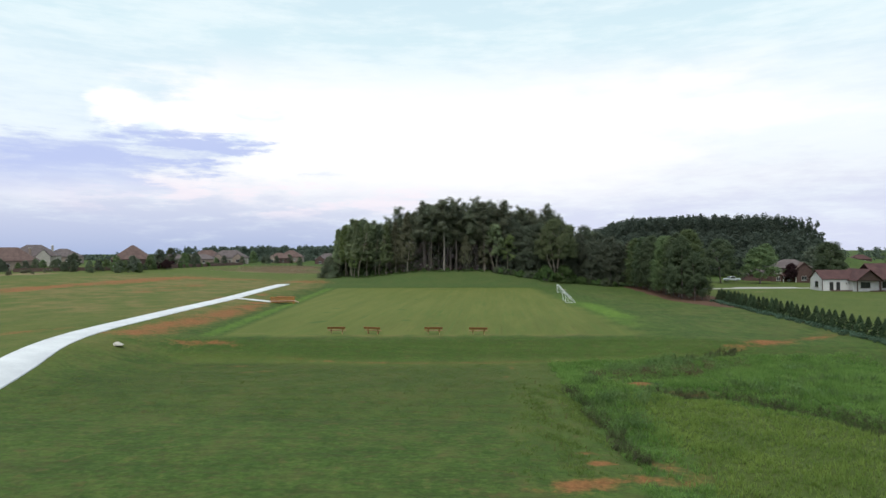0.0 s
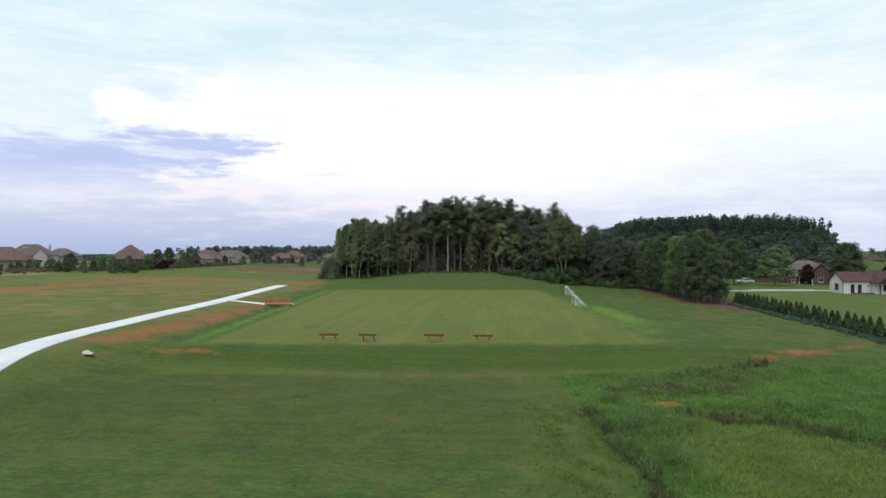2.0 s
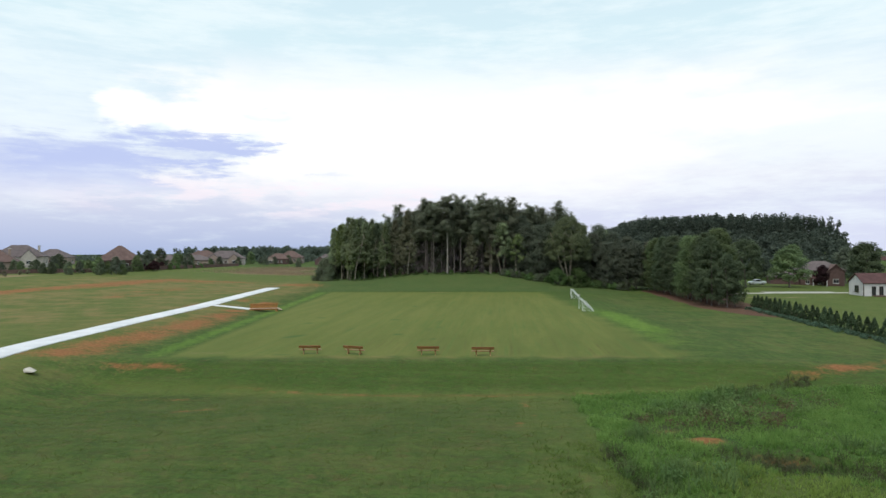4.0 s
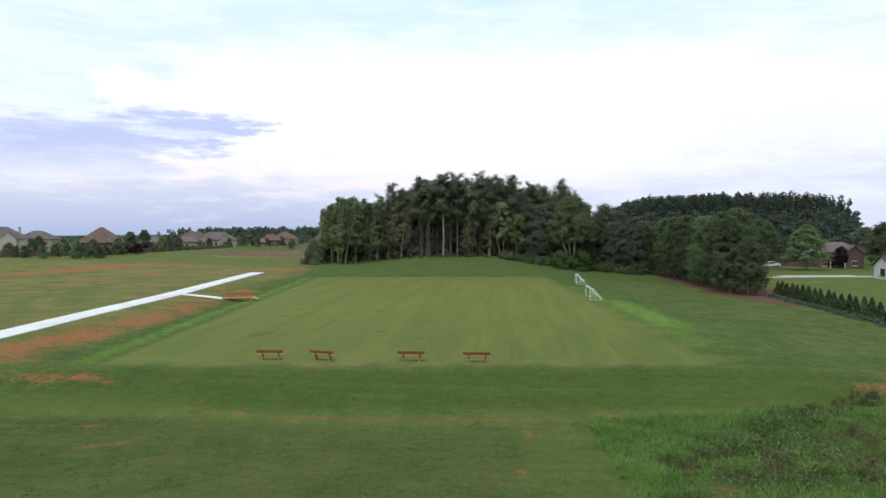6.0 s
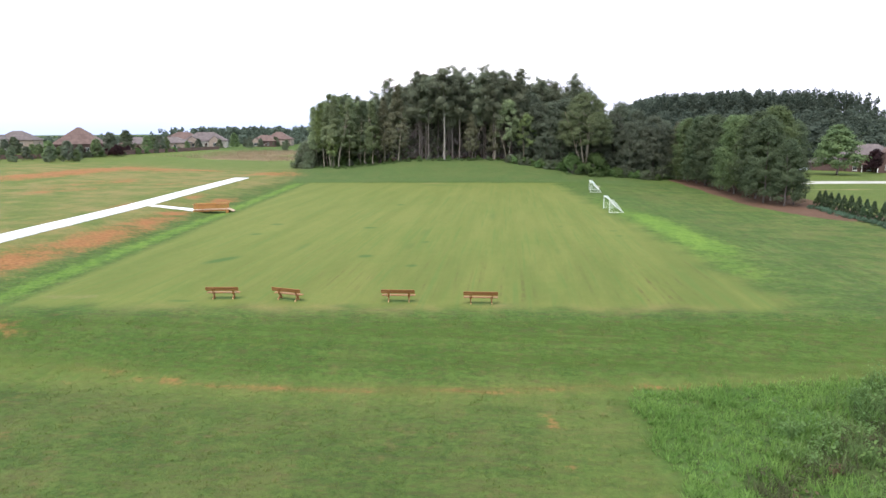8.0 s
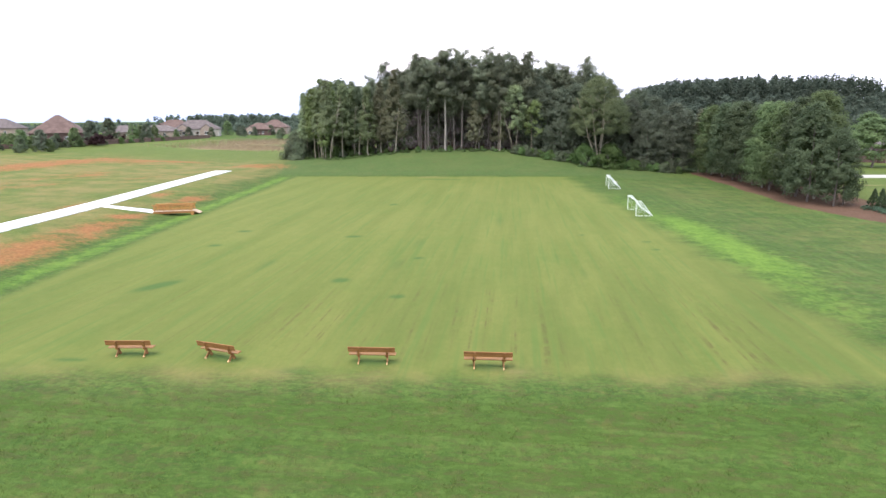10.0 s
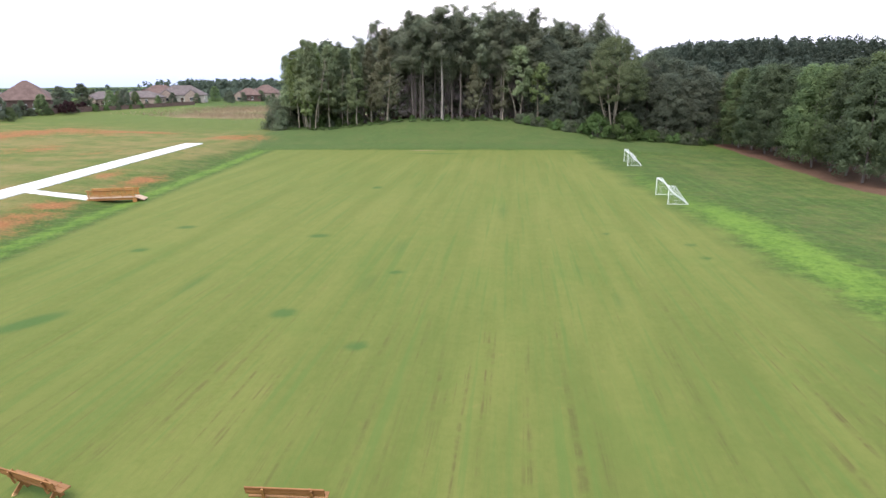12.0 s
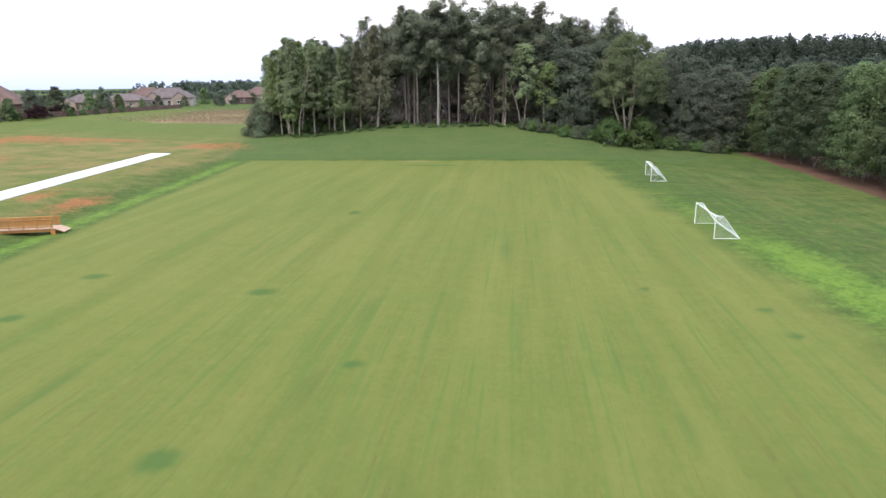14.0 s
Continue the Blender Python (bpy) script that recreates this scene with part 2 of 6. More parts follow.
DEAD_WEED = foliage_material("reddish_dead_weeds", (0.088, 0.064, 0.036), (0.155, 0.116, 0.068), 0.5)
BUSH_LEAF = foliage_material("fresh_weed_leaves", (0.110, 0.200, 0.060), (0.225, 0.350, 0.110), 0.6, 0.5)
OLIVE_BLADE = foliage_material("olive_grass_blades", (0.132, 0.200, 0.046), (0.262, 0.335, 0.082), 0.7, 0.6)
DITCH_WEED = foliage_material("brown_ditch_weeds", (0.058, 0.066, 0.032), (0.112, 0.114, 0.058), 0.5)


def ground_material():
    m = bpy.data.materials.new("turf_and_clay")
    m.use_nodes = True
    t = m.node_tree
    t.nodes.clear()
    at = node(t, "ShaderNodeTexCoord").outputs["Object"]

    def mask(name):
        n = t.nodes.new("ShaderNodeAttribute")
        n.attribute_name = name
        return n.outputs["Fac"]

    wide = noise_of(t, at, 0.035, 4, 0.55)
    broad = noise_of(t, at, 0.22, 5, 0.62)
    patchy = noise_of(t, at, 0.9, 5, 0.65)
    tuft = noise_of(t, at, 3.2, 4, 0.7)
    blade = noise_of(t, at, 14.0, 3, 0.7)
    rows = noise_of(t, at, 0.55, 4, 0.6, (1.0, 0.05, 1.0))
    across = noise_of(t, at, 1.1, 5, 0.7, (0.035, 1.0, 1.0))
    bays = noise_of(t, at, 0.24, 5, 0.62, (1.0, 0.16, 1.0))
    # rough mown grass
    k = calc(t, "ADD", calc(t, "MULTIPLY", broad, 0.24), calc(t, "ADD", calc(t, "MULTIPLY", tuft, 0.42), calc(t, "ADD", calc(t, "MULTIPLY", patchy, 0.22), calc(t, "MULTIPLY", blade, 0.22))))
    grass = blend(t, span(t, k, 0.42, 0.68), (0.034, 0.066, 0.015, 1), (0.090, 0.136, 0.030, 1))
    # Dark specks: the shade between grass tufts, painted into the lawn.
    tuft_shade = noise_of(t, at, 5.0, 3, 0.6, (0.6, 1.0, 1.0))
    grass = blend(t, calc(t, "MULTIPLY", span(t, tuft_shade, 0.50, 0.61), 0.32), grass, (0.024, 0.046, 0.010, 1))
    grass = blend(t, calc(t, "MULTIPLY", span(t, patchy, 0.54, 0.72), 0.32), grass, (0.135, 0.102, 0.046, 1))
    grass = blend(t, calc(t, "MULTIPLY", span(t, broad, 0.50, 0.66), 0.36), grass, (0.096, 0.090, 0.034, 1))
    swathe = noise_of(t, at, 0.8, 4, 0.6, (0.06, 1.0, 1.0))
    grass = blend(t, calc(t, "MULTIPLY", span(t, swathe, 0.50, 0.64), 0.34), grass, (0.036, 0.054, 0.018, 1))
    grass = blend(t, calc(t, "MULTIPLY", span(t, swathe, 0.48, 0.36), 0.26), grass, (0.084, 0.118, 0.030, 1))
    # Banks darker green: rougher grass, with the slope's shade painted in.
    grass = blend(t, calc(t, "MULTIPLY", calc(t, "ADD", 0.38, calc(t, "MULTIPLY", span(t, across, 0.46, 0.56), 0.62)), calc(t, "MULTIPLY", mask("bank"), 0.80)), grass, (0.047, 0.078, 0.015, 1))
    dash = noise_of(t, at, 3.4, 4, 0.7, (0.30, 1.0, 1.0))
    grass = blend(t, calc(t, "MULTIPLY", span(t, dash, 0.50, 0.60), 0.42), grass, (0.070, 0.058, 0.026, 1))
    grass = blend(t, calc(t, "MULTIPLY", span(t, dash, 0.47, 0.38), 0.25), grass, (0.092, 0.150, 0.034, 1))
    grass = blend(t, calc(t, "MULTIPLY", mask("rut"), calc(t, "ADD", 0.45, calc(t, "MULTIPLY", patchy, 0.7))), grass, (0.150, 0.068, 0.034, 1))
    grass = blend(t, calc(t, "MULTIPLY", mask("tired"), calc(t, "ADD", -0.06, calc(t, "MULTIPLY", patchy, 0.5))), grass, (0.056, 0.054, 0.019, 1))
    grass = blend(t, calc(t, "MULTIPLY", mask("hill"), calc(t, "ADD", 0.30, calc(t, "MULTIPLY", patchy, 0.5))), grass, (0.072, 0.104, 0.038, 1))
    lane = noise_of(t, at, 1.5, 4, 0.7, (1.0, 0.045, 1.0))
    grass = blend(t, calc(t, "MULTIPLY", span(t, lane, 0.48, 0.60), calc(t, "MULTIPLY", mask("lane"), 0.24)), grass, (0.034, 0.062, 0.021, 1))
    grass = blend(t, calc(t, "MULTIPLY", span(t, lane, 0.46, 0.36), calc(t, "MULTIPLY", mask("lane"), 0.40)), grass, (0.088, 0.136, 0.036, 1))
    sore = noise_of(t, at, 1.1, 3, 0.55, (0.8, 1.0, 1.0))
    grass = blend(t, calc(t, "MULTIPLY", span(t, sore, 0.61, 0.70), calc(t, "SUBTRACT", 0.30, calc(t, "MULTIPLY", mask("bank"), 0.12))), grass, (0.135, 0.084, 0.042, 1))
    # the playing field
    fk = calc(t, "ADD", calc(t, "MULTIPLY", rows, 0.34), calc(t, "ADD", calc(t, "ADD", calc(t, "MULTIPLY", bays, 0.18), calc(t, "MULTIPLY", patchy, 0.22)), calc(t, "ADD", calc(t, "MULTIPLY", tuft, 0.18), calc(t, "MULTIPLY", noise_of(t, at, 6.0, 3, 0.6, (1.0, 0.35, 1.0)), 0.16))))
    turf = blend(t, span(t, fk, 0.36, 0.68), (0.092, 0.113, 0.026, 1), (0.142, 0.148, 0.041, 1))
    turf = blend(t, calc(t, "MULTIPLY", span(t, patchy, 0.62, 0.76), 0.20), turf, (0.185, 0.145, 0.068, 1))
    turf = blend(t, calc(t, "MULTIPLY", span(t, broad, 0.47, 0.34), 0.25), turf, (0.086, 0.126, 0.028, 1))
    thread = noise_of(t, at, 2.3, 5, 0.65, (1.0, 0.022, 1.0))
    turf = blend(t, calc(t, "MULTIPLY", span(t, thread, 0.52, 0.70), calc(t, "MULTIPLY", span(t, patchy, 0.36, 0.64), calc(t, "ADD", 0.16, calc(t, "MULTIPLY", mask("scuff"), 0.95)))), turf, (0.085, 0.070, 0.026, 1))
    turf = blend(t, calc(t, "MULTIPLY", mask("scuff"), calc(t, "MULTIPLY", span(t, bays, 0.66, 0.38), 0.60)), turf, (0.080, 0.102, 0.025, 1))
    turf = blend(t, calc(t, "MULTIPLY", span(t, thread, 0.48, 0.36), 0.55), turf, (0.080, 0.122, 0.030, 1))
    # Rank grass, and painted shade beneath the benches, as darker green turf.
    turf = blend(t, calc(t, "MULTIPLY", span(t, calc(t, "ADD", mask("rank_and_shade"), calc(t, "MULTIPLY", calc(t, "SUBTRACT", tuft, 0.5), 0.3)), 0.25, 0.85), 0.8), turf, (0.050, 0.096, 0.026, 1))
    col = blend(t, mask("field"), grass, turf)
    lush = blend(t, span(t, k, 0.42, 0.66), (0.058, 0.112, 0.018, 1), (0.138, 0.214, 0.036, 1))
    col = blend(t, calc(t, "MULTIPLY", span(t, calc(t, "ADD", mask("lush"), calc(t, "MULTIPLY", calc(t, "SUBTRACT", patchy, 0.5), 1.1)), 0.12, 1.0), 0.9), col, lush)
    uncut = blend(t, span(t, k, 0.38, 0.68), (0.030, 0.060, 0.017, 1), (0.082, 0.152, 0.034, 1))
    litter = noise_of(t, at, 2.6, 4, 0.65)
    uncut = blend(t, calc(t, "MULTIPLY", span(t, litter, 0.50, 0.62), 0.6), uncut, (0.060, 0.052, 0.026, 1))
    swath = noise_of(t, at, 0.085, 3, 0.5, (1.0, 1.6, 1.0))
    wild = mask("olive")
    uncut = blend(t, calc(t, "MULTIPLY", wild, 0.7), uncut, (0.082, 0.098, 0.024, 1))
    uncut = blend(t, calc(t, "MULTIPLY", span(t, swath, 0.46, 0.58), 0.4), uncut, (0.060, 0.088, 0.022, 1))
    uncut = blend(t, calc(t, "MULTIPLY", span(t, broad, 0.50, 0.64), 0.3), uncut, (0.080, 0.098, 0.030, 1))
    # Dark soil, with shade between weeds and in drains painted into its colour.
    uncut = blend(t, calc(t, "MULTIPLY", mask("soil_shade"), 0.88), uncut, blend(t, tuft, (0.022, 0.024, 0.012, 1), (0.070, 0.060, 0.030, 1)))
    col = blend(t, mask("uncut"), col, uncut)
    dry = blend(t, span(t, k, 0.35, 0.7), (0.150, 0.115, 0.060, 1), (0.265, 0.190, 0.112, 1))
    col = blend(t, span(t, calc(t, "ADD", mask("dry"), calc(t, "MULTIPLY", calc(t, "SUBTRACT", broad, 0.5), 0.9)), 0.3, 0.7), col, dry)
    thin = blend(t, span(t, k, 0.35, 0.7), (0.150, 0.108, 0.045, 1), (0.250, 0.168, 0.077, 1))
    col = blend(t, calc(t, "MULTIPLY", mask("worn"), span(t, calc(t, "ADD", calc(t, "MULTIPLY", broad, 0.5), calc(t, "MULTIPLY", wide, 0.5)), 0.41, 0.60)), col, thin)
    clay = blend(t, span(t, tuft, 0.3, 0.7), (0.190, 0.072, 0.030, 1), (0.305, 0.130, 0.056, 1))
    bare = calc(t, "ADD", calc(t, "ADD", mask("clay"), calc(t, "MULTIPLY", calc(t, "SUBTRACT", broad, 0.52), calc(t, "MULTIPLY", mask("clay"), 2.2))), calc(t, "ADD", calc(t, "MULTIPLY", calc(t, "SUBTRACT", patchy, 0.5), 1.3), calc(t, "MULTIPLY", calc(t, "SUBTRACT", tuft, 0.5), 0.7)))
    col = blend(t, calc(t, "MULTIPLY", span(t, bare, 0.18, 0.98), 0.88), col, clay)
    straw = blend(t, span(t, k, 0.35, 0.7), (0.072, 0.040, 0.027, 1), (0.135, 0.076, 0.052, 1))
    col = blend(t, span(t, calc(t, "ADD", mask("straw"), calc(t, "MULTIPLY", calc(t, "SUBTRACT", patchy, 0.5), 0.6)), 0.4, 0.6), col, straw)
    col = blend(t, calc(t, "MULTIPLY", span(t, wide, 0.35, 0.65), 0.25), col, blend(t, 1.0, col, (0.78, 0.92, 0.8, 1), "MULTIPLY"))
    h = calc(t, "ADD", calc(t, "MULTIPLY", tuft, 0.6), calc(t, "MULTIPLY", blade, 0.4))
    amount = calc(t, "SUBTRACT", 0.9, calc(t, "MULTIPLY", mask("field"), 0.55))
    face = node(t, "ShaderNodeBump", {"Height": h, "Strength": amount, "Distance": 0.12}).outputs[0]
    surf = node(t, "ShaderNodeBsdfPrincipled", {"Base Color": col, "Roughness": 0.95, "Specular IOR Level": 0.1, "Normal": face})
    node(t, "ShaderNodeOutputMaterial", {"Surface": surf.outputs[0]})
    return m


GROUND = ground_material()


# ---- the lie of the land ----
def smooth(a, b, v):
    """0 below a, 1 above b, with an easy curve between."""
    k = np.clip((np.asarray(v, float) - a) / (b - a), 0, 1)
    return k * k * (3 - 2 * k)


def field_left(y):
    return -40.0 - 0.118 * (y - 81)


def field_right(y):
    return 14.2 - 0.085 * (y - 84)


def field_near(x):
    return 83.2 + 0.062 * x


FIELD_FAR = 185.5


def height(x, y):
    """The lie of the land: a levelled playing field, its bank, the swale in front, the rise to the wood and to the houses."""
    x, y = np.asarray(x, float), np.asarray(y, float)
    west = smooth(0, 14, field_left(y) - 1 - x) * 1.05 + smooth(60, 160, -x) * 3.6 * smooth(60, 200, y) + smooth(160, 320, -x) * 1.5
    ditch = (-0.14 - 0.10 * np.exp(-(((y - 129) / 7) ** 2))) * np.exp(-((field_left(y) - 3.2 - x) / 2.0) ** 2) * smooth(88, 110, y) * (1 - smooth(165, 185, y))
    hill = 0.55 * smooth(-75, -52, x) + 0.45 * smooth(-50, -28, x) - 0.62 * smooth(-12, 18, x) - 0.38 * smooth(18, 34, x)
    north = 4.2 * smooth(FIELD_FAR - 1, FIELD_FAR + 24, y) * np.clip(hill, 0, 1)
    east = -0.85 * smooth(1, 22, x - field_right(y)) - 0.5 * smooth(80, 110, x) * smooth(190, 240, y)
    rise = 12.0 * smooth(300, 430, y) * smooth(40, 95, x) * smooth(228, 188, x)
    near = field_near(x)
    drop = smooth(0, 9.5, near - 1.0 - y) * (1.75 - 1.3 * smooth(10, 30, near - y) - 0.35 * smooth(30, 55, near - y))
    side = smooth(-50, -38, x) * (1 - 0.35 * smooth(14, 40, x))
    return west + ditch + north + east + rise - drop * side


# ---- building helpers ----
def np_mesh(name, verts, quads, mats, smooth_faces=False):
    """A mesh from an array of places and an array of four-cornered faces."""
    me = bpy.data.meshes.new(name)
    verts, quads = np.asarray(verts, np.float32), np.asarray(quads, np.int32)
    me.vertices.add(len(verts))
    me.vertices.foreach_set("co", verts.ravel())
    me.loops.add(quads.size)
    me.loops.foreach_set("vertex_index", quads.ravel())
    me.polygons.add(len(quads))
    me.polygons.foreach_set("loop_start", np.arange(0, quads.size, 4, dtype=np.int32))
    for m in mats if isinstance(mats, (list, tuple)) else [mats]:
        me.materials.append(m)
    me.update(calc_edges=True)
    if smooth_faces:
        me.polygons.foreach_set("use_smooth", np.ones(len(quads), bool))
    return me


def thing(name, x, y, z=None, turn=0.0, label="", category="", group="", kind=""):
    """The Empty at a thing's base that carries its parts."""
    ob = new(name)
    ob.empty_display_size = 0.2
    ob.matrix_world = pose(x, y, float(height(x, y)) if z is None else z, 0, 0, turn)
    return tagged(ob, label, category, group, kind)


def part(name, bm, mat, parent, label="", at=None):
    """Links a bmesh, or a mesh, as one object under a thing or a part."""
    if isinstance(bm, bmesh.types.BMesh):
        me = bpy.data.meshes.new(name)
        bm.normal_update()
        bm.to_mesh(me)
        bm.free()
        me.materials.append(mat)
    else:
        me = bm
    ob = new(name, me)
    if parent is not None:
        ob.parent = parent
    if at is not None:
        ob.matrix_basis = at
    if label:
        ob["label"] = label
    return ob


def box(size, at=(0, 0, 0), turn=(0, 0, 0), bevel=0.0, bm=None):
    """A box by its size and middle, with its edges taken off."""
    bm = bm or bmesh.new()
    m = pose(*at, *turn) @ Matrix.Diagonal((*size, 1))
    made = bmesh.ops.create_cube(bm, size=1.0, matrix=m)
    if bevel:
        edges = list({e for v in made["verts"] for e in v.link_edges})
        bmesh.ops.bevel(bm, geom=edges, offset=bevel, segments=1, affect="EDGES")
    return bm


def rod(a, b, r, bm=None, sides=8):
    """A round bar from a to b."""
    bm = bm or bmesh.new()
    a, b = Vector(a), Vector(b)
    turn = (b - a).to_track_quat("Z", "Y").to_matrix().to_4x4()
    bmesh.ops.create_cone(bm, cap_ends=True, segments=sides, radius1=r, radius2=r, depth=(b - a).length, matrix=Matrix.Translation((a + b) / 2) @ turn)
    return bm


def prism(outline, y0, y1, bm=None):
    """An outline in x and z, drawn out from y0 to y1."""
    bm = bm or bmesh.new()
    a = [bm.verts.new((x, y0, z)) for x, z in outline]
    b = [bm.verts.new((x, y1, z)) for x, z in outline]
    bm.faces.new(a)
    bm.faces.new(b[::-1])
    for i in range(len(a)):
        j = (i + 1) % len(a)
        bm.faces.new((a[i], b[i], b[j], a[j]))
    bmesh.ops.recalc_face_normals(bm, faces=bm.faces)
    return bm


def tube(points, radii, sides=7):
    """Places and faces of a tapering limb along points."""
    pts = np.asarray(points, float)
    ways = np.gradient(pts, axis=0)
    ways /= np.linalg.norm(ways, axis=1, keepdims=True) + 1e-9
    ref = np.where(np.abs(ways[:, 2:3]) > 0.9, [[1.0, 0, 0]], [[0, 0, 1.0]])
    u = np.cross(ways, ref)
    u /= np.linalg.norm(u, axis=1, keepdims=True)
    v = np.cross(ways, u)
    a = np.linspace(0, 2 * np.pi, sides, endpoint=False)
    ring = pts[:, None] + np.asarray(radii)[:, None, None] * (np.cos(a)[None, :, None] * u[:, None] + np.sin(a)[None, :, None] * v[:, None])
    n, i, j = len(pts), *np.meshgrid(np.arange(len(pts) - 1), np.arange(sides), indexing="ij")
    quads = np.stack([i * sides + j, i * sides + (j + 1) % sides, (i + 1) * sides + (j + 1) % sides, (i + 1) * sides + j], -1).reshape(-1, 4)
    return ring.reshape(-1, 3), quads


def joined(pieces):
    verts, quads, n = [], [], 0
    for v, q in pieces:
        verts.append(v)
        quads.append(np.asarray(q) + n)
        n += len(v)
    return np.concatenate(verts), np.concatenate(quads)


def sprays(rng, middles, radii, per, size, slim=0.5, up=0.5, shell=0.45, heart=None):
    """Leaf sprays about clumps: a bent four-cornered leaf group each, thickest towards each clump's outside."""
    middles, radii = np.asarray(middles, float), np.asarray(radii, float)
    n = len(middles) * per
    own = np.repeat(np.arange(len(middles)), per)
    way = rng.normal(size=(n, 3))
    way /= np.linalg.norm(way, axis=1, keepdims=True)
    at = middles[own] + way * radii[own] * (rng.random((n, 1)) ** shell)
    face = way * 0.7 + np.array([0, 0, up]) + rng.normal(size=(n, 3)) * 0.45
    if heart is not None:
        away = at - np.asarray(heart)
        face = face * 0.7 + away / (np.linalg.norm(away, axis=1, keepdims=True) + 1e-6) * 0.7
    face /= np.linalg.norm(face, axis=1, keepdims=True)
    u = np.cross(face, rng.normal(size=(n, 3)))
    u /= np.linalg.norm(u, axis=1, keepdims=True) + 1e-9
    v = np.cross(face, u)
    s = size * (0.55 + 0.9 * rng.random((n, 1)))
    w = s * slim * (0.7 + 0.6 * rng.random((n, 1)))
    droop = face * s * 0.18
    verts = np.stack([at + u * s, at + v * w - droop, at - u * s * 0.8, at - v * w - droop], 1).reshape(-1, 3)
    return verts, np.arange(n * 4).reshape(-1, 4)


def limb(rng, start, way, length, radius, bend=0.15, sides=5, steps=4):
    """A crooked limb; gives its places and faces, and the points along it."""
    pts, p, d = [np.array(start, float)], np.array(start, float), np.array(way, float)
    for _ in range(steps):
        d = d + rng.normal(size=3) * bend
        d /= np.linalg.norm(d)
        p = p + d * length / steps
        pts.append(p)
    return tube(pts, np.linspace(radius, radius * 0.3, steps + 1), sides), np.array(pts)


def pine_parts(rng, tall, bare, reach, leaf, clump=1.0, per=46, trunk=0.26, lean=0.01):
    """Trunk and crown of a tall pine with a bare stem and a ragged, clumped top."""
    n = 9
    zs = np.linspace(-0.5, tall * 0.97, n)
    stem = np.stack([lean * zs + np.cumsum(rng.normal(size=n)) * 0.05, np.cumsum(rng.normal(size=n)) * 0.05, zs], 1)
    wood = [tube(stem, np.linspace(trunk, 0.05, n) * np.where(np.arange(n) == 0, 1.25, 1), 8)]
    mids, rads = [], []
    count = int(9 + reach * 4.2)
    for i in range(count):
        f = bare + (1 - bare) * ((i + rng.random()) / count)
        z = f * tall
        base = np.array([np.interp(z, zs, stem[:, 0]), np.interp(z, zs, stem[:, 1]), z])
        a = i * 2.4 + rng.normal() * 0.4
        g = (f - bare) / (1 - bare)
        far = reach * math.sqrt(max(0.14, 1 - ((g - 0.45) / 0.62) ** 2)) * (0.62 + 0.5 * rng.random())
        way = np.array([np.cos(a), np.sin(a), 0.12 + 0.38 * g])
        w, pts = limb(rng, base, way / np.linalg.norm(way), far, 0.07 * (1.2 - g), 0.16)
        wood.append(w)
        for k in (1, 2, 3, 4):
            if rng.random() < 0.84:
                mids.append(pts[k] + rng.normal(size=3) * 0.25 + [0, 0, 0.25])
                r = clump * (0.70 + 0.75 * rng.random()) * (1.15 - 0.35 * g)
                rads.append((r, r, r * 0.72))
    for i in range(9):
        mids.append(stem[-1] + rng.normal(size=3) * [0.9, 0.9, 0.3] * (0.4 + 0.13 * i) + [0, 0, 0.2 - 0.35 * i])
        rads.append((1.25 * clump, 1.25 * clump, 0.85 * clump))
    for i in range(4):
        z = tall * (bare - 0.05 - 0.25 * rng.random())
        a = rng.random() * 6.28
        wood.append(limb(rng, (np.interp(z, zs, stem[:, 0]), np.interp(z, zs, stem[:, 1]), z), (np.cos(a), np.sin(a), 0.1), 1.0 + 1.8 * rng.random(), 0.04, 0.15, 4)[0])
    return joined(wood), sprays(rng, mids, rads, per, leaf, 0.40, 0.7, 0.5, (0, 0, tall * (0.5 + bare / 2) - 2))


def leafy_parts(rng, tall, low, wide, leaf, clumps=70, per=42, trunk=0.2, stems=1, spread=0.12, point=0.5, fall=0.0, clump=1.0, slim=0.55):
    """Trunk, limbs and crown of a broadleaf tree or a tree leafed to the ground; point sets how its outline narrows upwards."""
    wood, mids, rads = [], [], []
    for s in range(stems):
        a = s * 2.1 + rng.random()
        d = np.array([np.cos(a) * spread, np.sin(a) * spread, 1.0])
        w, pts = limb(rng, (0.25 * np.cos(a) * (stems > 1), 0.25 * np.sin(a) * (stems > 1), -0.4), d, tall * 0.84, trunk, 0.06, 7, 7)
        wood.append(w)
        for _ in range(8):
            k = rng.integers(2, 7)
            b = rng.random() * 6.28
            wood.append(limb(rng, pts[k], np.array([np.cos(b), np.sin(b), 0.7]) / 1.2, wide * (0.3 + 0.3 * rng.random()), trunk * 0.35, 0.15, 5)[0])
    lumps = rng.normal(size=(6, 3)) * [1, 1, 0.5]
    for _ in range(clumps):
        g = rng.random() ** 0.85
        z = tall * (low + (1 - low) * g)
        edge = wide * (1 - g) ** point * (0.55 + 0.45 * min(1.0, g * 5 + 0.35))
        a = rng.random() * 6.28
        here = np.array([np.cos(a), np.sin(a), g * 2 - 1])
        edge *= 1 + 0.22 * np.sin(lumps @ here).mean() + 0.10 * rng.normal()
        r = edge * (0.35 + 0.65 * rng.random() ** 0.4)
        size = clump * (0.7 + 0.6 * rng.random())
        mids.append((np.cos(a) * r, np.sin(a) * r, z - fall * r))
        rads.append((size, size, size * 0.72))
    return joined(wood), sprays(rng, mids, rads, per, leaf, slim, 0.6, 0.45, (0, 0, tall * 0.45))


KINDS = {}


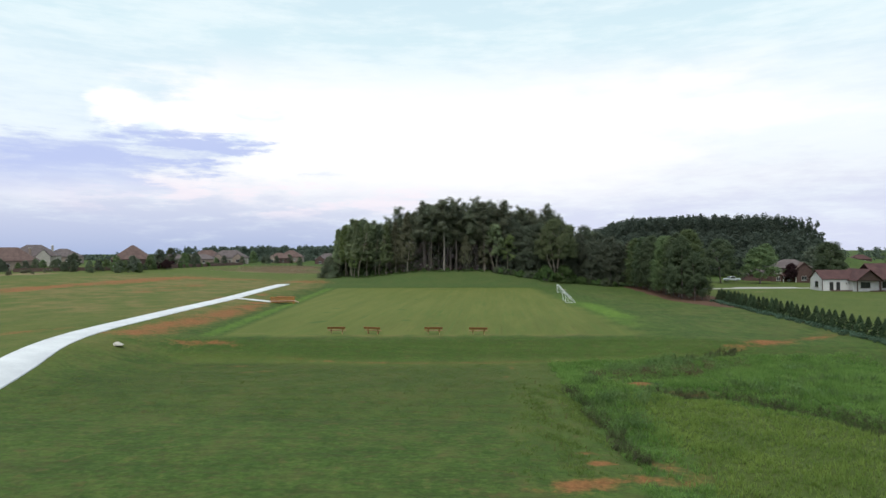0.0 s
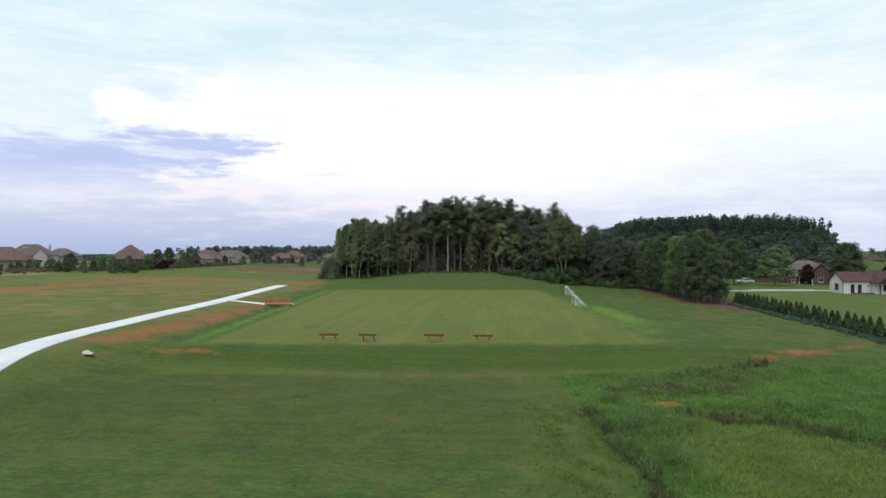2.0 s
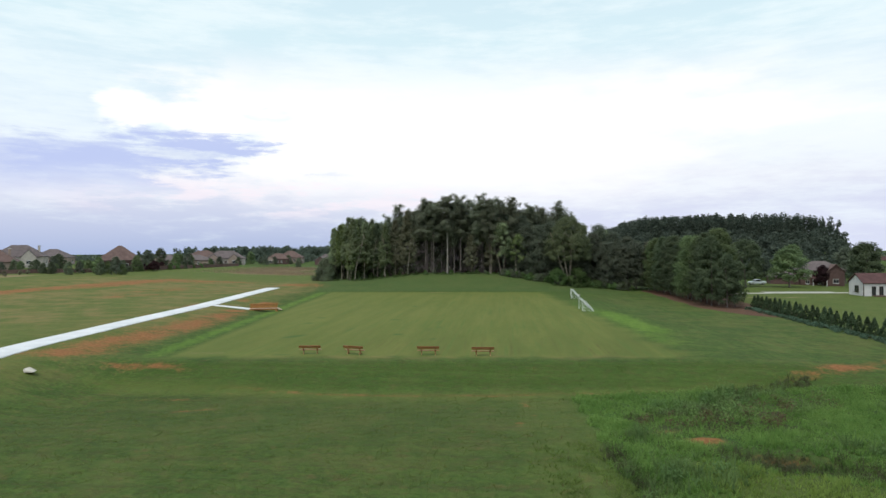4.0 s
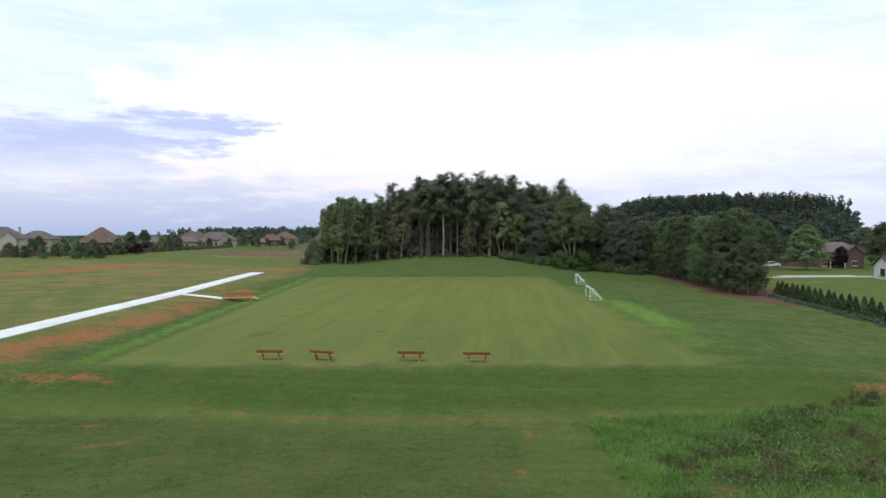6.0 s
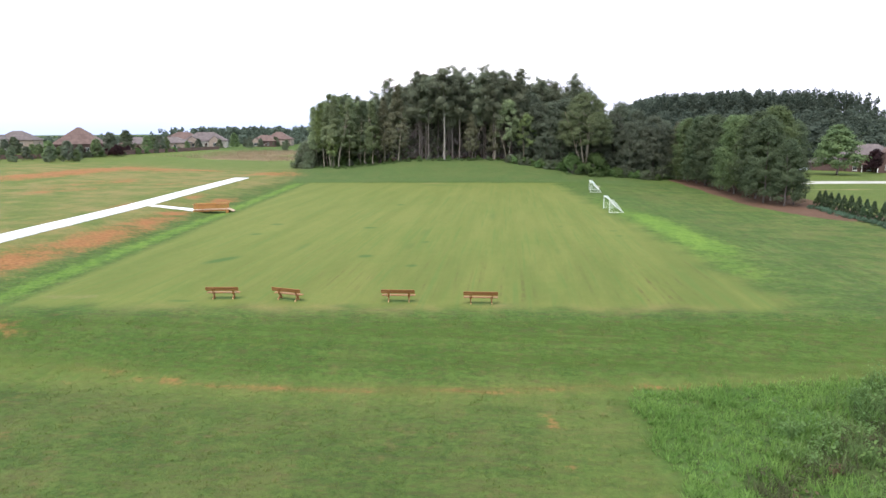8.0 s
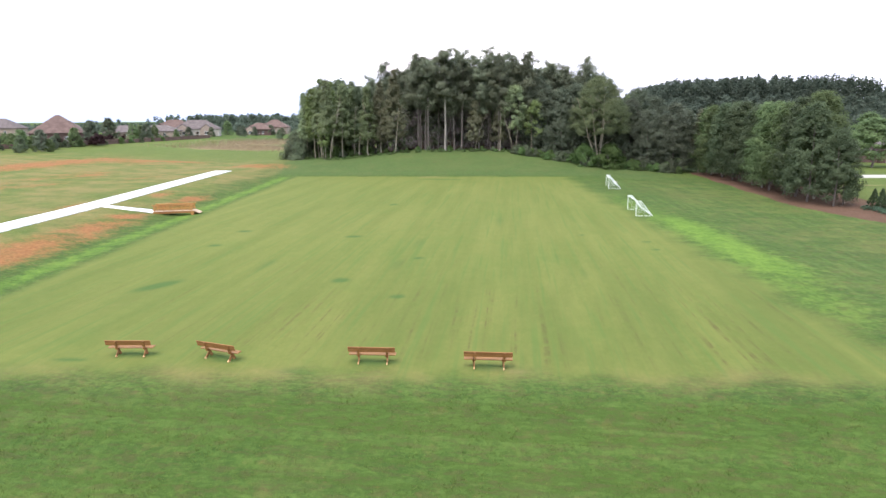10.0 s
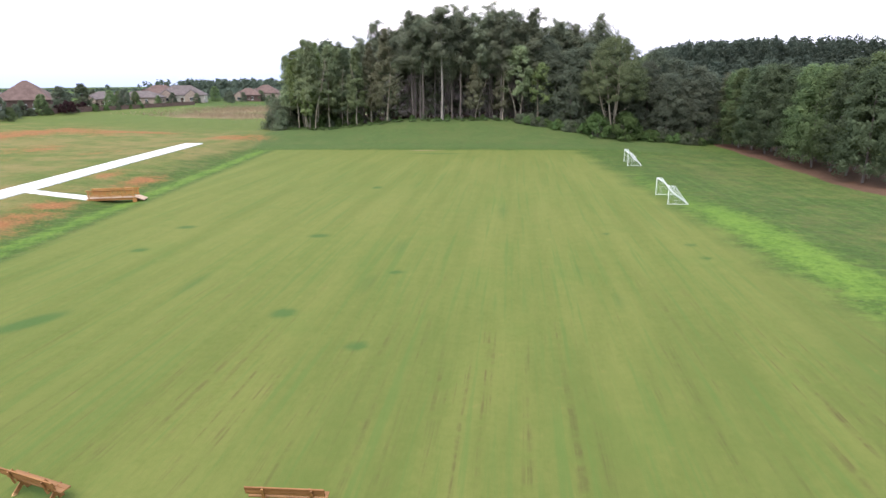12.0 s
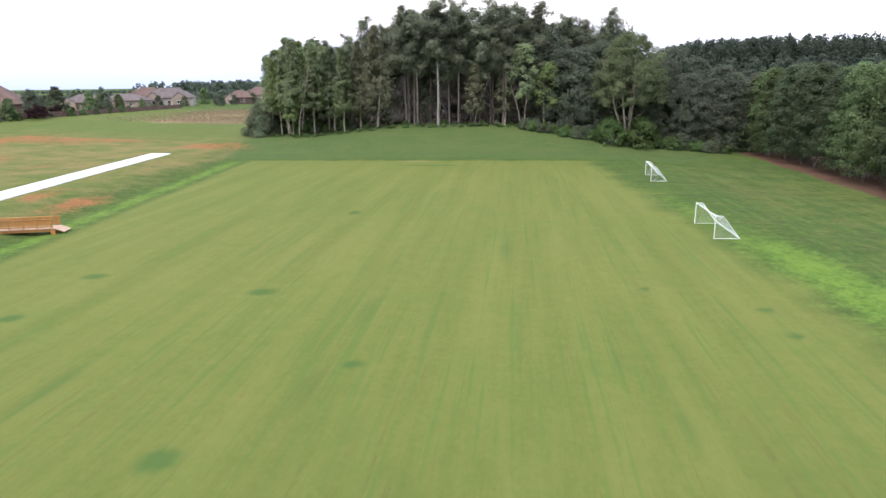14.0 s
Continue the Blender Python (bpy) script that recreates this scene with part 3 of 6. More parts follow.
def tree_kind(name, wood, crown, bark, leaves):
    """Keeps the two meshes of a kind of tree for every tree of that kind."""
    KINDS[name] = (np_mesh("trunk", *wood, bark, True), np_mesh("crown", *crown, leaves))


def plant(kind, name, x, y, scale=1.0, turn=0.0, tall=1.0, label="", category="tree", group="", z=None, lean=0.0):
    ob = thing(name, x, y, z, turn, label, category, group)
    ob.matrix_world = ob.matrix_world @ pose(0, 0, 0, lean, 0, 0) @ Matrix.Diagonal((scale, scale, scale * tall, 1))
    wood, crown = KINDS[kind]
    part("trunk", wood, None, ob)
    part("crown", crown, None, ob)
    return ob


# ---- ground ----
def axis(near, far, step, mid, mid_step, edge):
    """Cut lines along one axis: close in the middle, wide towards the horizon."""
    lines = list(np.arange(near, far, step))
    lines += list(np.arange(far, mid[1], mid_step)) + list(np.arange(near - mid_step, mid[0], -mid_step))
    for start, sign in ((mid[1], 1), (mid[0], -1)):
        gap, at = mid_step, start
        while abs(at) < edge:
            lines.append(at)
            gap *= 1.35
            at += sign * gap
        lines.append(sign * edge)
    return np.array(sorted(set(np.round(lines, 3))))


def blobs(x, y, spots):
    """Soft ovals (x, y, half length, half width, turn in degrees, weight)."""
    out = np.zeros_like(x)
    for cx, cy, a, b, turn, weight in spots:
        c, s = math.cos(radians(turn)), math.sin(radians(turn))
        u, v = (x - cx) * c + (y - cy) * s, -(x - cx) * s + (y - cy) * c
        out = np.maximum(out, weight * np.exp(-((u / a) ** 2 + (v / b) ** 2)))
    return out


FAR_CLAY = [(-116, 145, 26, 4.4, 82, 1.2), (-109, 182, 26, 5.5, 84, 1.25), (-101, 200, 12, 5, 150, 1.0), (-90, 204, 12, 3.5, 5, 1.0), (-65, 197.5, 8, 3.2, 0, 1.3), (-87, 169, 9, 3, 100, 0.75), (-76, 167, 9, 3, 90, 0.55), (-86, 150, 9, 2.4, 70, 0.8), (266, 490, 40, 9, 0, 1.0), (-92, 160, 20, 3, 88, 0.5)]
BANK_CLAY = [(-49.3, 79.5, 6, 3.0, 60, 0.9), (-50.0, 90, 14, 3.4, 94, 1.0), (-50.2, 106, 15, 3.2, 94, 0.95), (-42.0, 76.6, 2.6, 1.2, 10, 0.85), (-38.5, 77.2, 2.2, 0.9, 0, 0.8), (-36, 76.4, 1.4, 0.5, 0, 0.7), (-52.5, 125.5, 4.5, 2.2, 95, 0.9), (-51.6, 119, 8, 2.6, 92, 0.9), (-53.5, 143, 6, 2.2, 95, 0.95), (-59.0, 145, 5, 1.6, 95, 0.75), (-63, 130, 3.5, 1.6, 90, 0.8), (-62.5, 76, 7, 2.2, 60, 0.6), (-34, 69, 4, 1.2, 10, 0.55)]
SWALE_CLAY = [(-23.0, 72.5, 2.4, 0.34, -4, 0.75), (3.0, 74.0, 2.4, 0.28, 4, 0.66), (-2.7, 69.2, 1.5, 0.40, 110, 0.62), (-2.0, 65.0, 2.0, 0.30, 85, 0.6), (-3.4, 61.0, 1.2, 0.35, 80, 0.62), (-32, 69.5, 2.0, 0.5, 10, 0.75), (-28.5, 64.8, 1.6, 0.5, 30, 0.7), (0.1, 32.9, 2.1, 0.9, 20, 1.1), (1.1, 35.9, 0.9, 0.4, 0, 1.0), (0.6, 37.6, 0.7, 0.3, 0, 0.8), (3.3, 33.6, 1.3, 0.6, -20, 1.1), (4.4, 35.4, 2.2, 0.8, -50, 0.8), (5.4, 33.8, 1.6, 0.6, 10, 0.8)]
EAST_CLAY = [(7.6, 57.2, 1.7, 0.55, 5, 1.1), (5.6, 59.0, 2.2, 1.0, 40, 0.55), (24, 79.9, 3.2, 1.0, 25, 0.8), (29, 82.8, 5, 1.4, 28, 0.95), (36, 87.5, 7, 1.3, 35, 0.75), (11, 54.6, 3.0, 0.5, -10, 0.55)]


RANK = [(-34.7, 119.3, 1.0, 0.8, 0), (-34.3, 111.5, 0.8, 0.7, 0), (-21.9, 117.0, 1.0, 0.8, 0), (-13.6, 107.4, 0.6, 0.6, 0), (-18.4, 99.4, 0.85, 0.9, 0), (-13.3, 95.4, 0.65, 0.7, 0), (1.6, 119.3, 0.5, 0.5, 0), (7.5, 116.1, 0.5, 0.6, 0), (7.6, 112.5, 0.5, 0.5, 0), (-31.5, 96.8, 2.4, 0.9, 62), (-22.3, 141.5, 0.7, 1.2, 0), (-19.6, 178.6, 6.0, 0.8, 0)]
# Unmown green below the benches, their shade painted in, and two loose tufts.
BENCH_GRASS_SHADE = [(-25.1, 83.6, 1.7, 0.55, 5), (-20.2, 83.5, 1.6, 0.6, -15), (-12.3, 83.6, 1.7, 0.55, 2), (-6.5, 83.5, 1.7, 0.6, 1), (-16.2, 82.2, 1.3, 0.5, 0), (-28.0, 82.6, 1.4, 0.4, 0)]
FAINT = [(-15.0, 105.0, 0.8, 3.5, 0), (-14.6, 114.0, 0.9, 4.0, 0), (-1.4, 108.7, 0.5, 2.6, 0), (0.2, 103.0, 0.6, 3.0, 0), (-26.0, 104.0, 1.0, 4.0, 0), (-7.0, 128.0, 0.9, 6.0, 0)]


def weeds(x, y):
    """1 where tall weeds were left uncut, 0 on mown grass."""
    edge = 1.6 + 1.2 * smooth(52, 42, y) + 0.25 * np.sin(y * 1.3)
    top = 73.6 + 0.16 * (x - 2)
    return smooth(-0.3, 0.3, x - edge) * smooth(-0.5, 0.6, top - y) * smooth(40, 30, x) * smooth(22, 30, y)


DITCHES = [(((8.5, 54.5), (14.5, 52.3), (18.5, 47.5), (20.5, 41.0), (21.5, 34.0)), 0.70, 1.6), (((1.7, 55.0), (2.5, 46.0), (3.2, 36.5)), 0.30, 0.55), (((5.0, 63.5), (10.5, 69.0), (16.0, 74.4), (23.0, 78.6)), 0.35, 0.9)]


def gully(x, y):
    """How deep the old drains in the uncut ground lie, and how near a place is to one of them."""
    x, y = np.asarray(x, float), np.asarray(y, float)
    deep, close = np.zeros_like(x), np.zeros_like(x)
    for line, depth, wide in DITCHES:
        for (ax, ay), (bx, by) in zip(line, line[1:]):
            k = np.clip(((x - ax) * (bx - ax) + (y - ay) * (by - ay)) / ((bx - ax) ** 2 + (by - ay) ** 2), 0, 1)
            d = np.hypot(x - ax - k * (bx - ax), y - ay - k * (by - ay)) + 0.25 * np.sin(x * 2.3 + y * 1.1)
            near = np.exp(-(d / wide) ** 2)
            deep, close = np.maximum(deep, depth * near), np.maximum(close, near)
    return deep, close


def swell(x, y):
    """Uneven ground under the uncut growth, cut by old drains."""
    return weeds(x, y) * 0.10 * np.sin(x * 1.3 + 1.7 * np.sin(y * 0.7)) * np.sin(y * 1.6 + 1.3 * np.sin(x * 0.9)) - gully(x, y)[0]


def hollow(x, y):
    """1 in the hollow where coarse weeds crowd out the grass."""
    return np.clip(1.5 * blobs(x, y, [(13.5, 66.5, 5.5, 4.6, 25, 1.0), (19.0, 71.5, 5.0, 3.6, 30, 0.9), (9.2, 61.6, 4.4, 2.9, 20, 1.0), (12.5, 61.5, 4.0, 2.4, 0, 0.8)]) - 0.30, 0, 1)


def olive_side(x, y):
    """1 where the uncut grass is yellow-olive, 0 where it is lush."""
    return smooth(56, 50, y + 0.9 * (x - 10) * smooth(10, 14, x)) * smooth(4.0, 7.0, x)


def make_ground():
    xs = axis(-72, 52, 0.55, (-260, 180), 4.0, 4800)
    ys = axis(26, 192, 0.55, (-60, 330), 4.0, 4800)
    x, y = np.meshgrid(xs, ys)
    z = height(x, y)
    rng = np.random.default_rng(3)
    near = (x > -72) & (x < 52) & (y > 26) & (y < 200)
    inside = smooth(-0.2, 1.6, x - field_left(y)) * smooth(-1.6, 2.2, field_right(y) - x + 0.5 * np.sin(y * 0.9) + 0.4 * np.sin(y * 0.37 + 1)) * smooth(-1.8, -0.2, y - field_near(x)) * smooth(0, 1.5, FIELD_FAR - y + 0.5 * np.sin(x * 0.21) * np.sin(x * 0.83 + 1) + 0.25 * np.sin(x * 1.9))
    z = z + near * (1 - inside) * 0.02 * rng.normal(size=x.shape)
    z = z + swell(x, y)
    nx, ny = len(xs), len(ys)
    i, j = np.meshgrid(np.arange(ny - 1), np.arange(nx - 1), indexing="ij")
    quads = np.stack([i * nx + j, i * nx + j + 1, (i + 1) * nx + j + 1, (i + 1) * nx + j], -1).reshape(-1, 4)
    me = np_mesh("ground", np.stack([x, y, z], -1).reshape(-1, 3), quads, GROUND, True)
    left, right = field_left(y) - x, x - field_right(y)
    along = smooth(76, 84, y) * smooth(190, 178, y)
    lush = 0.75 * np.exp(-((left - 1.5) / 1.5) ** 2) * along
    lush = np.maximum(lush, 0.95 * np.exp(-((right - 3.2) / 3.0) ** 2) * smooth(96, 108, y) * smooth(142, 126, y))
    lush = np.maximum(lush, 0.55 * np.exp(-((right - 1.8) / 2.5) ** 2) * smooth(86, 96, y) * smooth(172, 140, y))
    uncut = weeds(x, y)
    dull_lawn = 0.42 * smooth(46, 50, x) * smooth(260, 230, y) * smooth(60, 80, y) * smooth(200, 150, x)
    meadow = 0.55 * smooth(4, 12, left) * smooth(40, 60, y) * smooth(330, 300, y) * smooth(-240, -200, x)
    dry = blobs(x, y, [(-100, 268, 22, 15, 40, 0.9), (-108, 300, 34, 13, 80, 0.8), (-36, 83, 5, 1.2, 0, 0.4), (-22, 183.8, 6, 0.7, 0, 0.7), (-152, 186, 9, 16, -20, 0.75), (60, 178, 30, 1.5, 5, 0.5)])
    foot = np.interp(x, [-29, -26, -22.7, -18, -8.3, -3.2, 0.8, 3.9, 8.6, 15], [73.3, 73.1, 72.3, 72.1, 72.6, 73.1, 73.9, 74.0, 74.8, 76.0])
    trace = np.exp(-((y - foot) / 0.34) ** 2) * smooth(-31, -26, x) * smooth(16, 6, x)
    strip = smooth(-4.2, -2.4, x) * smooth(1.9, 1.4, x) * smooth(34, 44, y) * smooth(76, 72, y)
    strip = np.maximum(strip, 2.0 * np.exp(-((y - foot + 0.6) / 1.6) ** 2) * smooth(-50, -40, x) * smooth(30, 18, x))
    scuff = (0.45 + 0.45 * smooth(-28, -8, x)) * smooth(82.5, 85.5, y) * smooth(114, 92, y) * smooth(-42, -36, x)
    rank_and_shade = blobs(x, y, [(cx, cy, a * 1.05, b * 1.05, turn, 1.0) for cx, cy, a, b, turn in RANK] + [(cx, cy, a, b, turn, 0.55) for cx, cy, a, b, turn in FAINT] + [(cx, cy, a, b, turn, 0.85) for cx, cy, a, b, turn in BENCH_GRASS_SHADE])
    worn = 0.60 * (0.35 + 0.65 * smooth(85, 110, y)) * smooth(3.5, 7, left) * smooth(-150, -120, x) * smooth(50, 75, y) * smooth(225, 195, y)
    worn = np.maximum(worn, 0.05 * smooth(0, 4, field_near(x) - 8 - y) * smooth(40, 60, y) * smooth(2, 0, x))
    worn = np.maximum(worn, 0.06 * smooth(2, 8, y - FIELD_FAR) * smooth(215, 205, y) * smooth(-60, -50, x) * smooth(40, 30, x))
    worn = np.maximum(worn, 0.14 * smooth(7, 14, right) * smooth(84, 95, y) * smooth(190, 170, y) * smooth(46, 42, x))
    dry = np.maximum(dry, 0.26 * np.exp(-((y - field_near(x) - 0.3) / 0.9) ** 2) * smooth(-40, -32, x) * smooth(16, 8, x))
    worn = np.maximum(worn, 0.40 * np.exp(-((y - field_near(x) + 0.5 + 0.6 * np.sin(x * 0.8) * np.sin(x * 0.31)) / 0.9) ** 2) * smooth(-34, -26, x) * smooth(12, 4, x))
    rut = (0.22 + 0.5 * smooth(-22, -17, x) * smooth(2, -4, x)) * np.exp(-((y - foot) / 0.32) ** 2) * smooth(-36, -28, x) * smooth(34, 4, x)
    tired = smooth(36, 56, y) * smooth(0, 3, foot - y) * smooth(8, -8, x) * smooth(-46, -30, x)
    clay = np.maximum(blobs(x, y, FAR_CLAY + BANK_CLAY + SWALE_CLAY + EAST_CLAY), 0.44 * trace)
    soft_near = inside * smooth(-0.6, 2.2, y - field_near(x) + 1.2 + 0.5 * np.sin(x * 1.7) + 0.4 * np.sin(x * 0.63 + 1))
    straw = smooth(-0.8, 0.6, x - 35.0 - 0.3 * np.sin(y * 0.4) - 0.34 * np.clip(147 - y, 0, 40)) * smooth(50, 47, x) * smooth(122, 140, y) * smooth(208, 202, y)
    straw = np.maximum(straw, 0.6 * smooth(0, 8, y - 213) * smooth(285, 275, y) * smooth(-62, -54, x) * smooth(36, 30, x))
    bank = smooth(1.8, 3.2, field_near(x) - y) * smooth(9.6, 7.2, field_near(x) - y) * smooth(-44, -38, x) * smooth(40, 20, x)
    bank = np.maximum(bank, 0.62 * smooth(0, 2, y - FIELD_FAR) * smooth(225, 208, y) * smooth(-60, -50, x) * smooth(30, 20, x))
    lane = smooth(3, 7, right) * smooth(78, 88, y) * smooth(200, 180, y) * smooth(44, 40, x)
    hill = smooth(0, 2, y - FIELD_FAR) * smooth(235, 215, y) * smooth(-70, -55, x) * smooth(34, 20, x)
    for name, values in (("hill", hill), ("rut", rut), ("tired", tired), ("lane", lane), ("soil_shade", np.maximum(hollow(x, y), gully(x, y)[1]) * uncut), ("olive", olive_side(x, y)), ("field", np.maximum(np.maximum(np.maximum(soft_near, 0.20 * strip), dull_lawn), meadow)), ("uncut", uncut), ("scuff", scuff), ("rank_and_shade", rank_and_shade), ("lush", lush), ("dry", dry), ("clay", clay), ("straw", straw), ("bank", bank), ("worn", worn)):
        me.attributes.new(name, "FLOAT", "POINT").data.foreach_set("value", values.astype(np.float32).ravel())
    ob = new("ground", me)
    return tagged(ob, "gently rolling green turf with bare patches of red clay", "ground", kind="structure")


make_ground()


def ribbon(name, line, wide, thick, mat, label, category, lift=0.04, end_lift=None):
    """A paved strip that follows a line over the ground, with its own thickness."""
    pts = np.array(line, float)
    seg = np.r_[0, np.cumsum(np.hypot(*np.diff(pts, axis=0).T))]
    s = np.linspace(0, seg[-1], int(seg[-1] / 1.5) + 2)
    c = np.stack([np.interp(s, seg, pts[:, 0]), np.interp(s, seg, pts[:, 1])], 1)
    if seg[-1] > 12:
        kernel = np.ones(7) / 7
        pad = np.concatenate([c[:1] * 2 - c[3:0:-1], c, c[-1:] * 2 - c[-2:-5:-1]])
        c = np.stack([np.convolve(pad[:, 0], kernel, "valid"), np.convolve(pad[:, 1], kernel, "valid")], 1)
    d = np.gradient(c, axis=0)
    d /= np.linalg.norm(d, axis=1, keepdims=True)
    side = np.stack([d[:, 1], -d[:, 0]], 1)
    rows = []
    for off, drop in ((-wide / 2, thick), (-wide / 2, 0.015), (-wide / 2 + 0.03, 0), (0, -0.01), (wide / 2 - 0.03, 0), (wide / 2, 0.015), (wide / 2, thick)):
        p = c + side * off
        up = np.linspace(lift, lift if end_lift is None else end_lift, len(p))
        rows.append(np.column_stack([p, height(p[:, 0], p[:, 1]) + up - drop]))
    rows = np.array(rows)
    a, n = rows.shape[:2]
    i, j = np.meshgrid(np.arange(a - 1), np.arange(n - 1), indexing="ij")
    quads = np.stack([i * n + j, i * n + j + 1, (i + 1) * n + j + 1, (i + 1) * n + j], -1).reshape(-1, 4)
    ob = new(name, np_mesh(name, rows.reshape(-1, 3), quads, mat))
    return tagged(ob, label, category, kind="structure")


ribbon("path", [(-44, 0), (-40.5, 22), (-41.0, 38), (-43.2, 45), (-46.6, 54), (-50.8, 63.5), (-53.7, 72), (-55.4, 81), (-56.7, 93), (-58.0, 103), (-59.6, 120), (-60.6, 130), (-63.0, 146), (-65.0, 160), (-68.2, 185)], 3.5, 0.3, CONCRETE, "pale concrete footpath curving across the grass", "path", 0.09)
ribbon("spur_path", [(-60.6, 131.0), (-56, 130.4), (-51.55, 130.6)], 1.4, 0.5, CONCRETE, "short pale concrete spur leading to the footbridge", "path", 0.06, 0.20)
ribbon("driveway", [(150, 198), (110, 197), (84, 195), (70, 194.5), (50, 191)], 3.0, 0.1, GRAVEL, "pale gravel driveway across the lawn", "driveway", 0.05)
ribbon("parking_apron", [(66, 196.5), (74, 197), (84.5, 197)], 5.0, 0.1, GRAVEL, "pale gravel apron beside the white house", "driveway", 0.06)


# ---- playing field ----
def make_bench(x, y, turn, label):
    """A plank bench: crossed legs at each end, two boards for the seat and two close boards for the back."""
    b = thing("park_bench", x, y, None, turn, label, "bench", "benches along the field")
    lean = 17
    for k in (0, 1):
        part("back_board", box((2.36, 0.045, 0.142), (0, -0.337 - 0.042 * k, 0.705 + 0.145 * k), (lean, 0, 0), 0.006), WOOD, b)
        part("seat_board", box((2.36, 0.165, 0.04), (0, -0.10 + 0.175 * k, 0.435 + 0.012 * k), (3, 0, 0), 0.006), WOOD, b, "sun-bleached seat board" if k else "")
    for s in (-0.72, 0.72):
        leg = box((0.045, 0.16, 0.98), (s, -0.09, 0.405), (30, 0, 0), 0.006)
        part("back_leg", leg, WOOD, b)
        short = box((0.045, 0.15, 0.66), (s + 0.05, -0.16, 0.22), (-48, 0, 0), 0.006)
        foot = part("front_leg", short, WOOD, b)
        part("cut_end", box((0.047, 0.152, 0.10), (s + 0.05, -0.375, 0.026), (-48, 0, 0), 0.004), WOOD_END, foot, "pale unstained foot")
        part("back_upright", box((0.075, 0.05, 0.50), (s + 0.09, -0.385, 0.655), (lean, 0, 0), 0.006), WOOD, b)
        part("seat_brace", box((0.04, 0.42, 0.085), (s - 0.046, 0.02, 0.385), (3, 0, 0), 0.005), WOOD, b)
    return b


make_bench(-25.15, 83.62, 5, "reddish-brown wooden plank bench with crossed legs, facing the field")
make_bench(-20.30, 83.62, -15, "reddish-brown wooden plank bench turned slightly askew on the turf")
make_bench(-12.40, 83.78, 2, "reddish-brown wooden plank bench with a two-board back")
make_bench(-6.62, 83.64, 1, "reddish-brown wooden plank bench beside a worn patch")


def make_goal(x, y, turn, label):
    """A portable goal with a sagging net; its mouth looks along -x before the turn."""
    g = thing("soccer_goal", x, y, None, turn, label, "goal", "goals by the field")
    half, tall, deep, top, r = 2.82, 1.86, 2.0, 0.55, 0.032
    for s in (-half, half):
        part("post", rod((0, s, 0), (0, s, tall), r), WHITE_PAINT, g)
        part("top_stay", rod((0, s, tall), (top, s, tall), r * 0.8), WHITE_PAINT, g)
        part("back_stay", rod((top, s, tall), (deep, s, 0.04), r * 0.8), WHITE_PAINT, g)
        part("ground_bar", rod((0, s, 0.02), (deep, s, 0.02), r * 0.6), WHITE_PAINT, g)
    part("crossbar", rod((0, -half - r, tall), (0, half + r, tall), r), WHITE_PAINT, g)
    part("back_ground_bar", rod((deep, -half, 0.04), (deep, half, 0.04), r * 0.8), WHITE_PAINT, g)

    def sag(u, v):
        """A place on the back net: u along the goal, v from the crossbar down to the back bar."""
        path = np.array([(0, tall), (top, tall), (deep, 0.05)])
        x0 = np.interp(v, (0, 0.2, 1), path[:, 0])
        z0 = np.interp(v, (0, 0.2, 1), path[:, 1])
        pull = np.sin(np.pi * u) ** 0.7
        return np.stack([x0 - 0.10 * pull * np.sin(np.pi * v), -half + 2 * half * u, z0 - 0.42 * pull * np.sin(np.pi * np.clip(v * 1.15, 0, 1))], -1)

    strands = []
    for u in np.linspace(0, 1, 46):
        v = np.linspace(0, 1, 12)
        strands.append(tube(sag(np.full_like(v, u), v), np.full(12, 0.0055), 3))
    for v in np.linspace(0, 1, 22):
        u = np.linspace(0, 1, 16)
        strands.append(tube(sag(u, np.full_like(u, v)), np.full(16, 0.0055), 3))
    part("back_net", np_mesh("back_net", *joined(strands), NET), None, g, "white sagging cord net")
    for s in (-half, half):
        cords = []
        for k in np.linspace(0.08, 0.98, 13):
            h = tall * k
            reach = top + (deep - top) * (1 - k)
            cords.append(tube([(0, s, h), (reach * 0.5, s, h - 0.03), (reach, s, h)], np.full(3, 0.004), 3))
        for k in np.linspace(0.06, 0.96, 11):
            d = deep * k
            h = tall if d < top else tall * (deep - d) / (deep - top)
            cords.append(tube([(d, s, 0.05), (d, s, h * 0.5), (d, s, h)], np.full(3, 0.004), 3))
        part("side_net", np_mesh("side_net", *joined(cords), NET), None, g)
    return g


make_goal(9.6, 135.5, 0, "white tubular steel soccer goal with a sagging net")
make_goal(11.0, 166.1, -4, "white tubular steel soccer goal standing farther up the touchline")


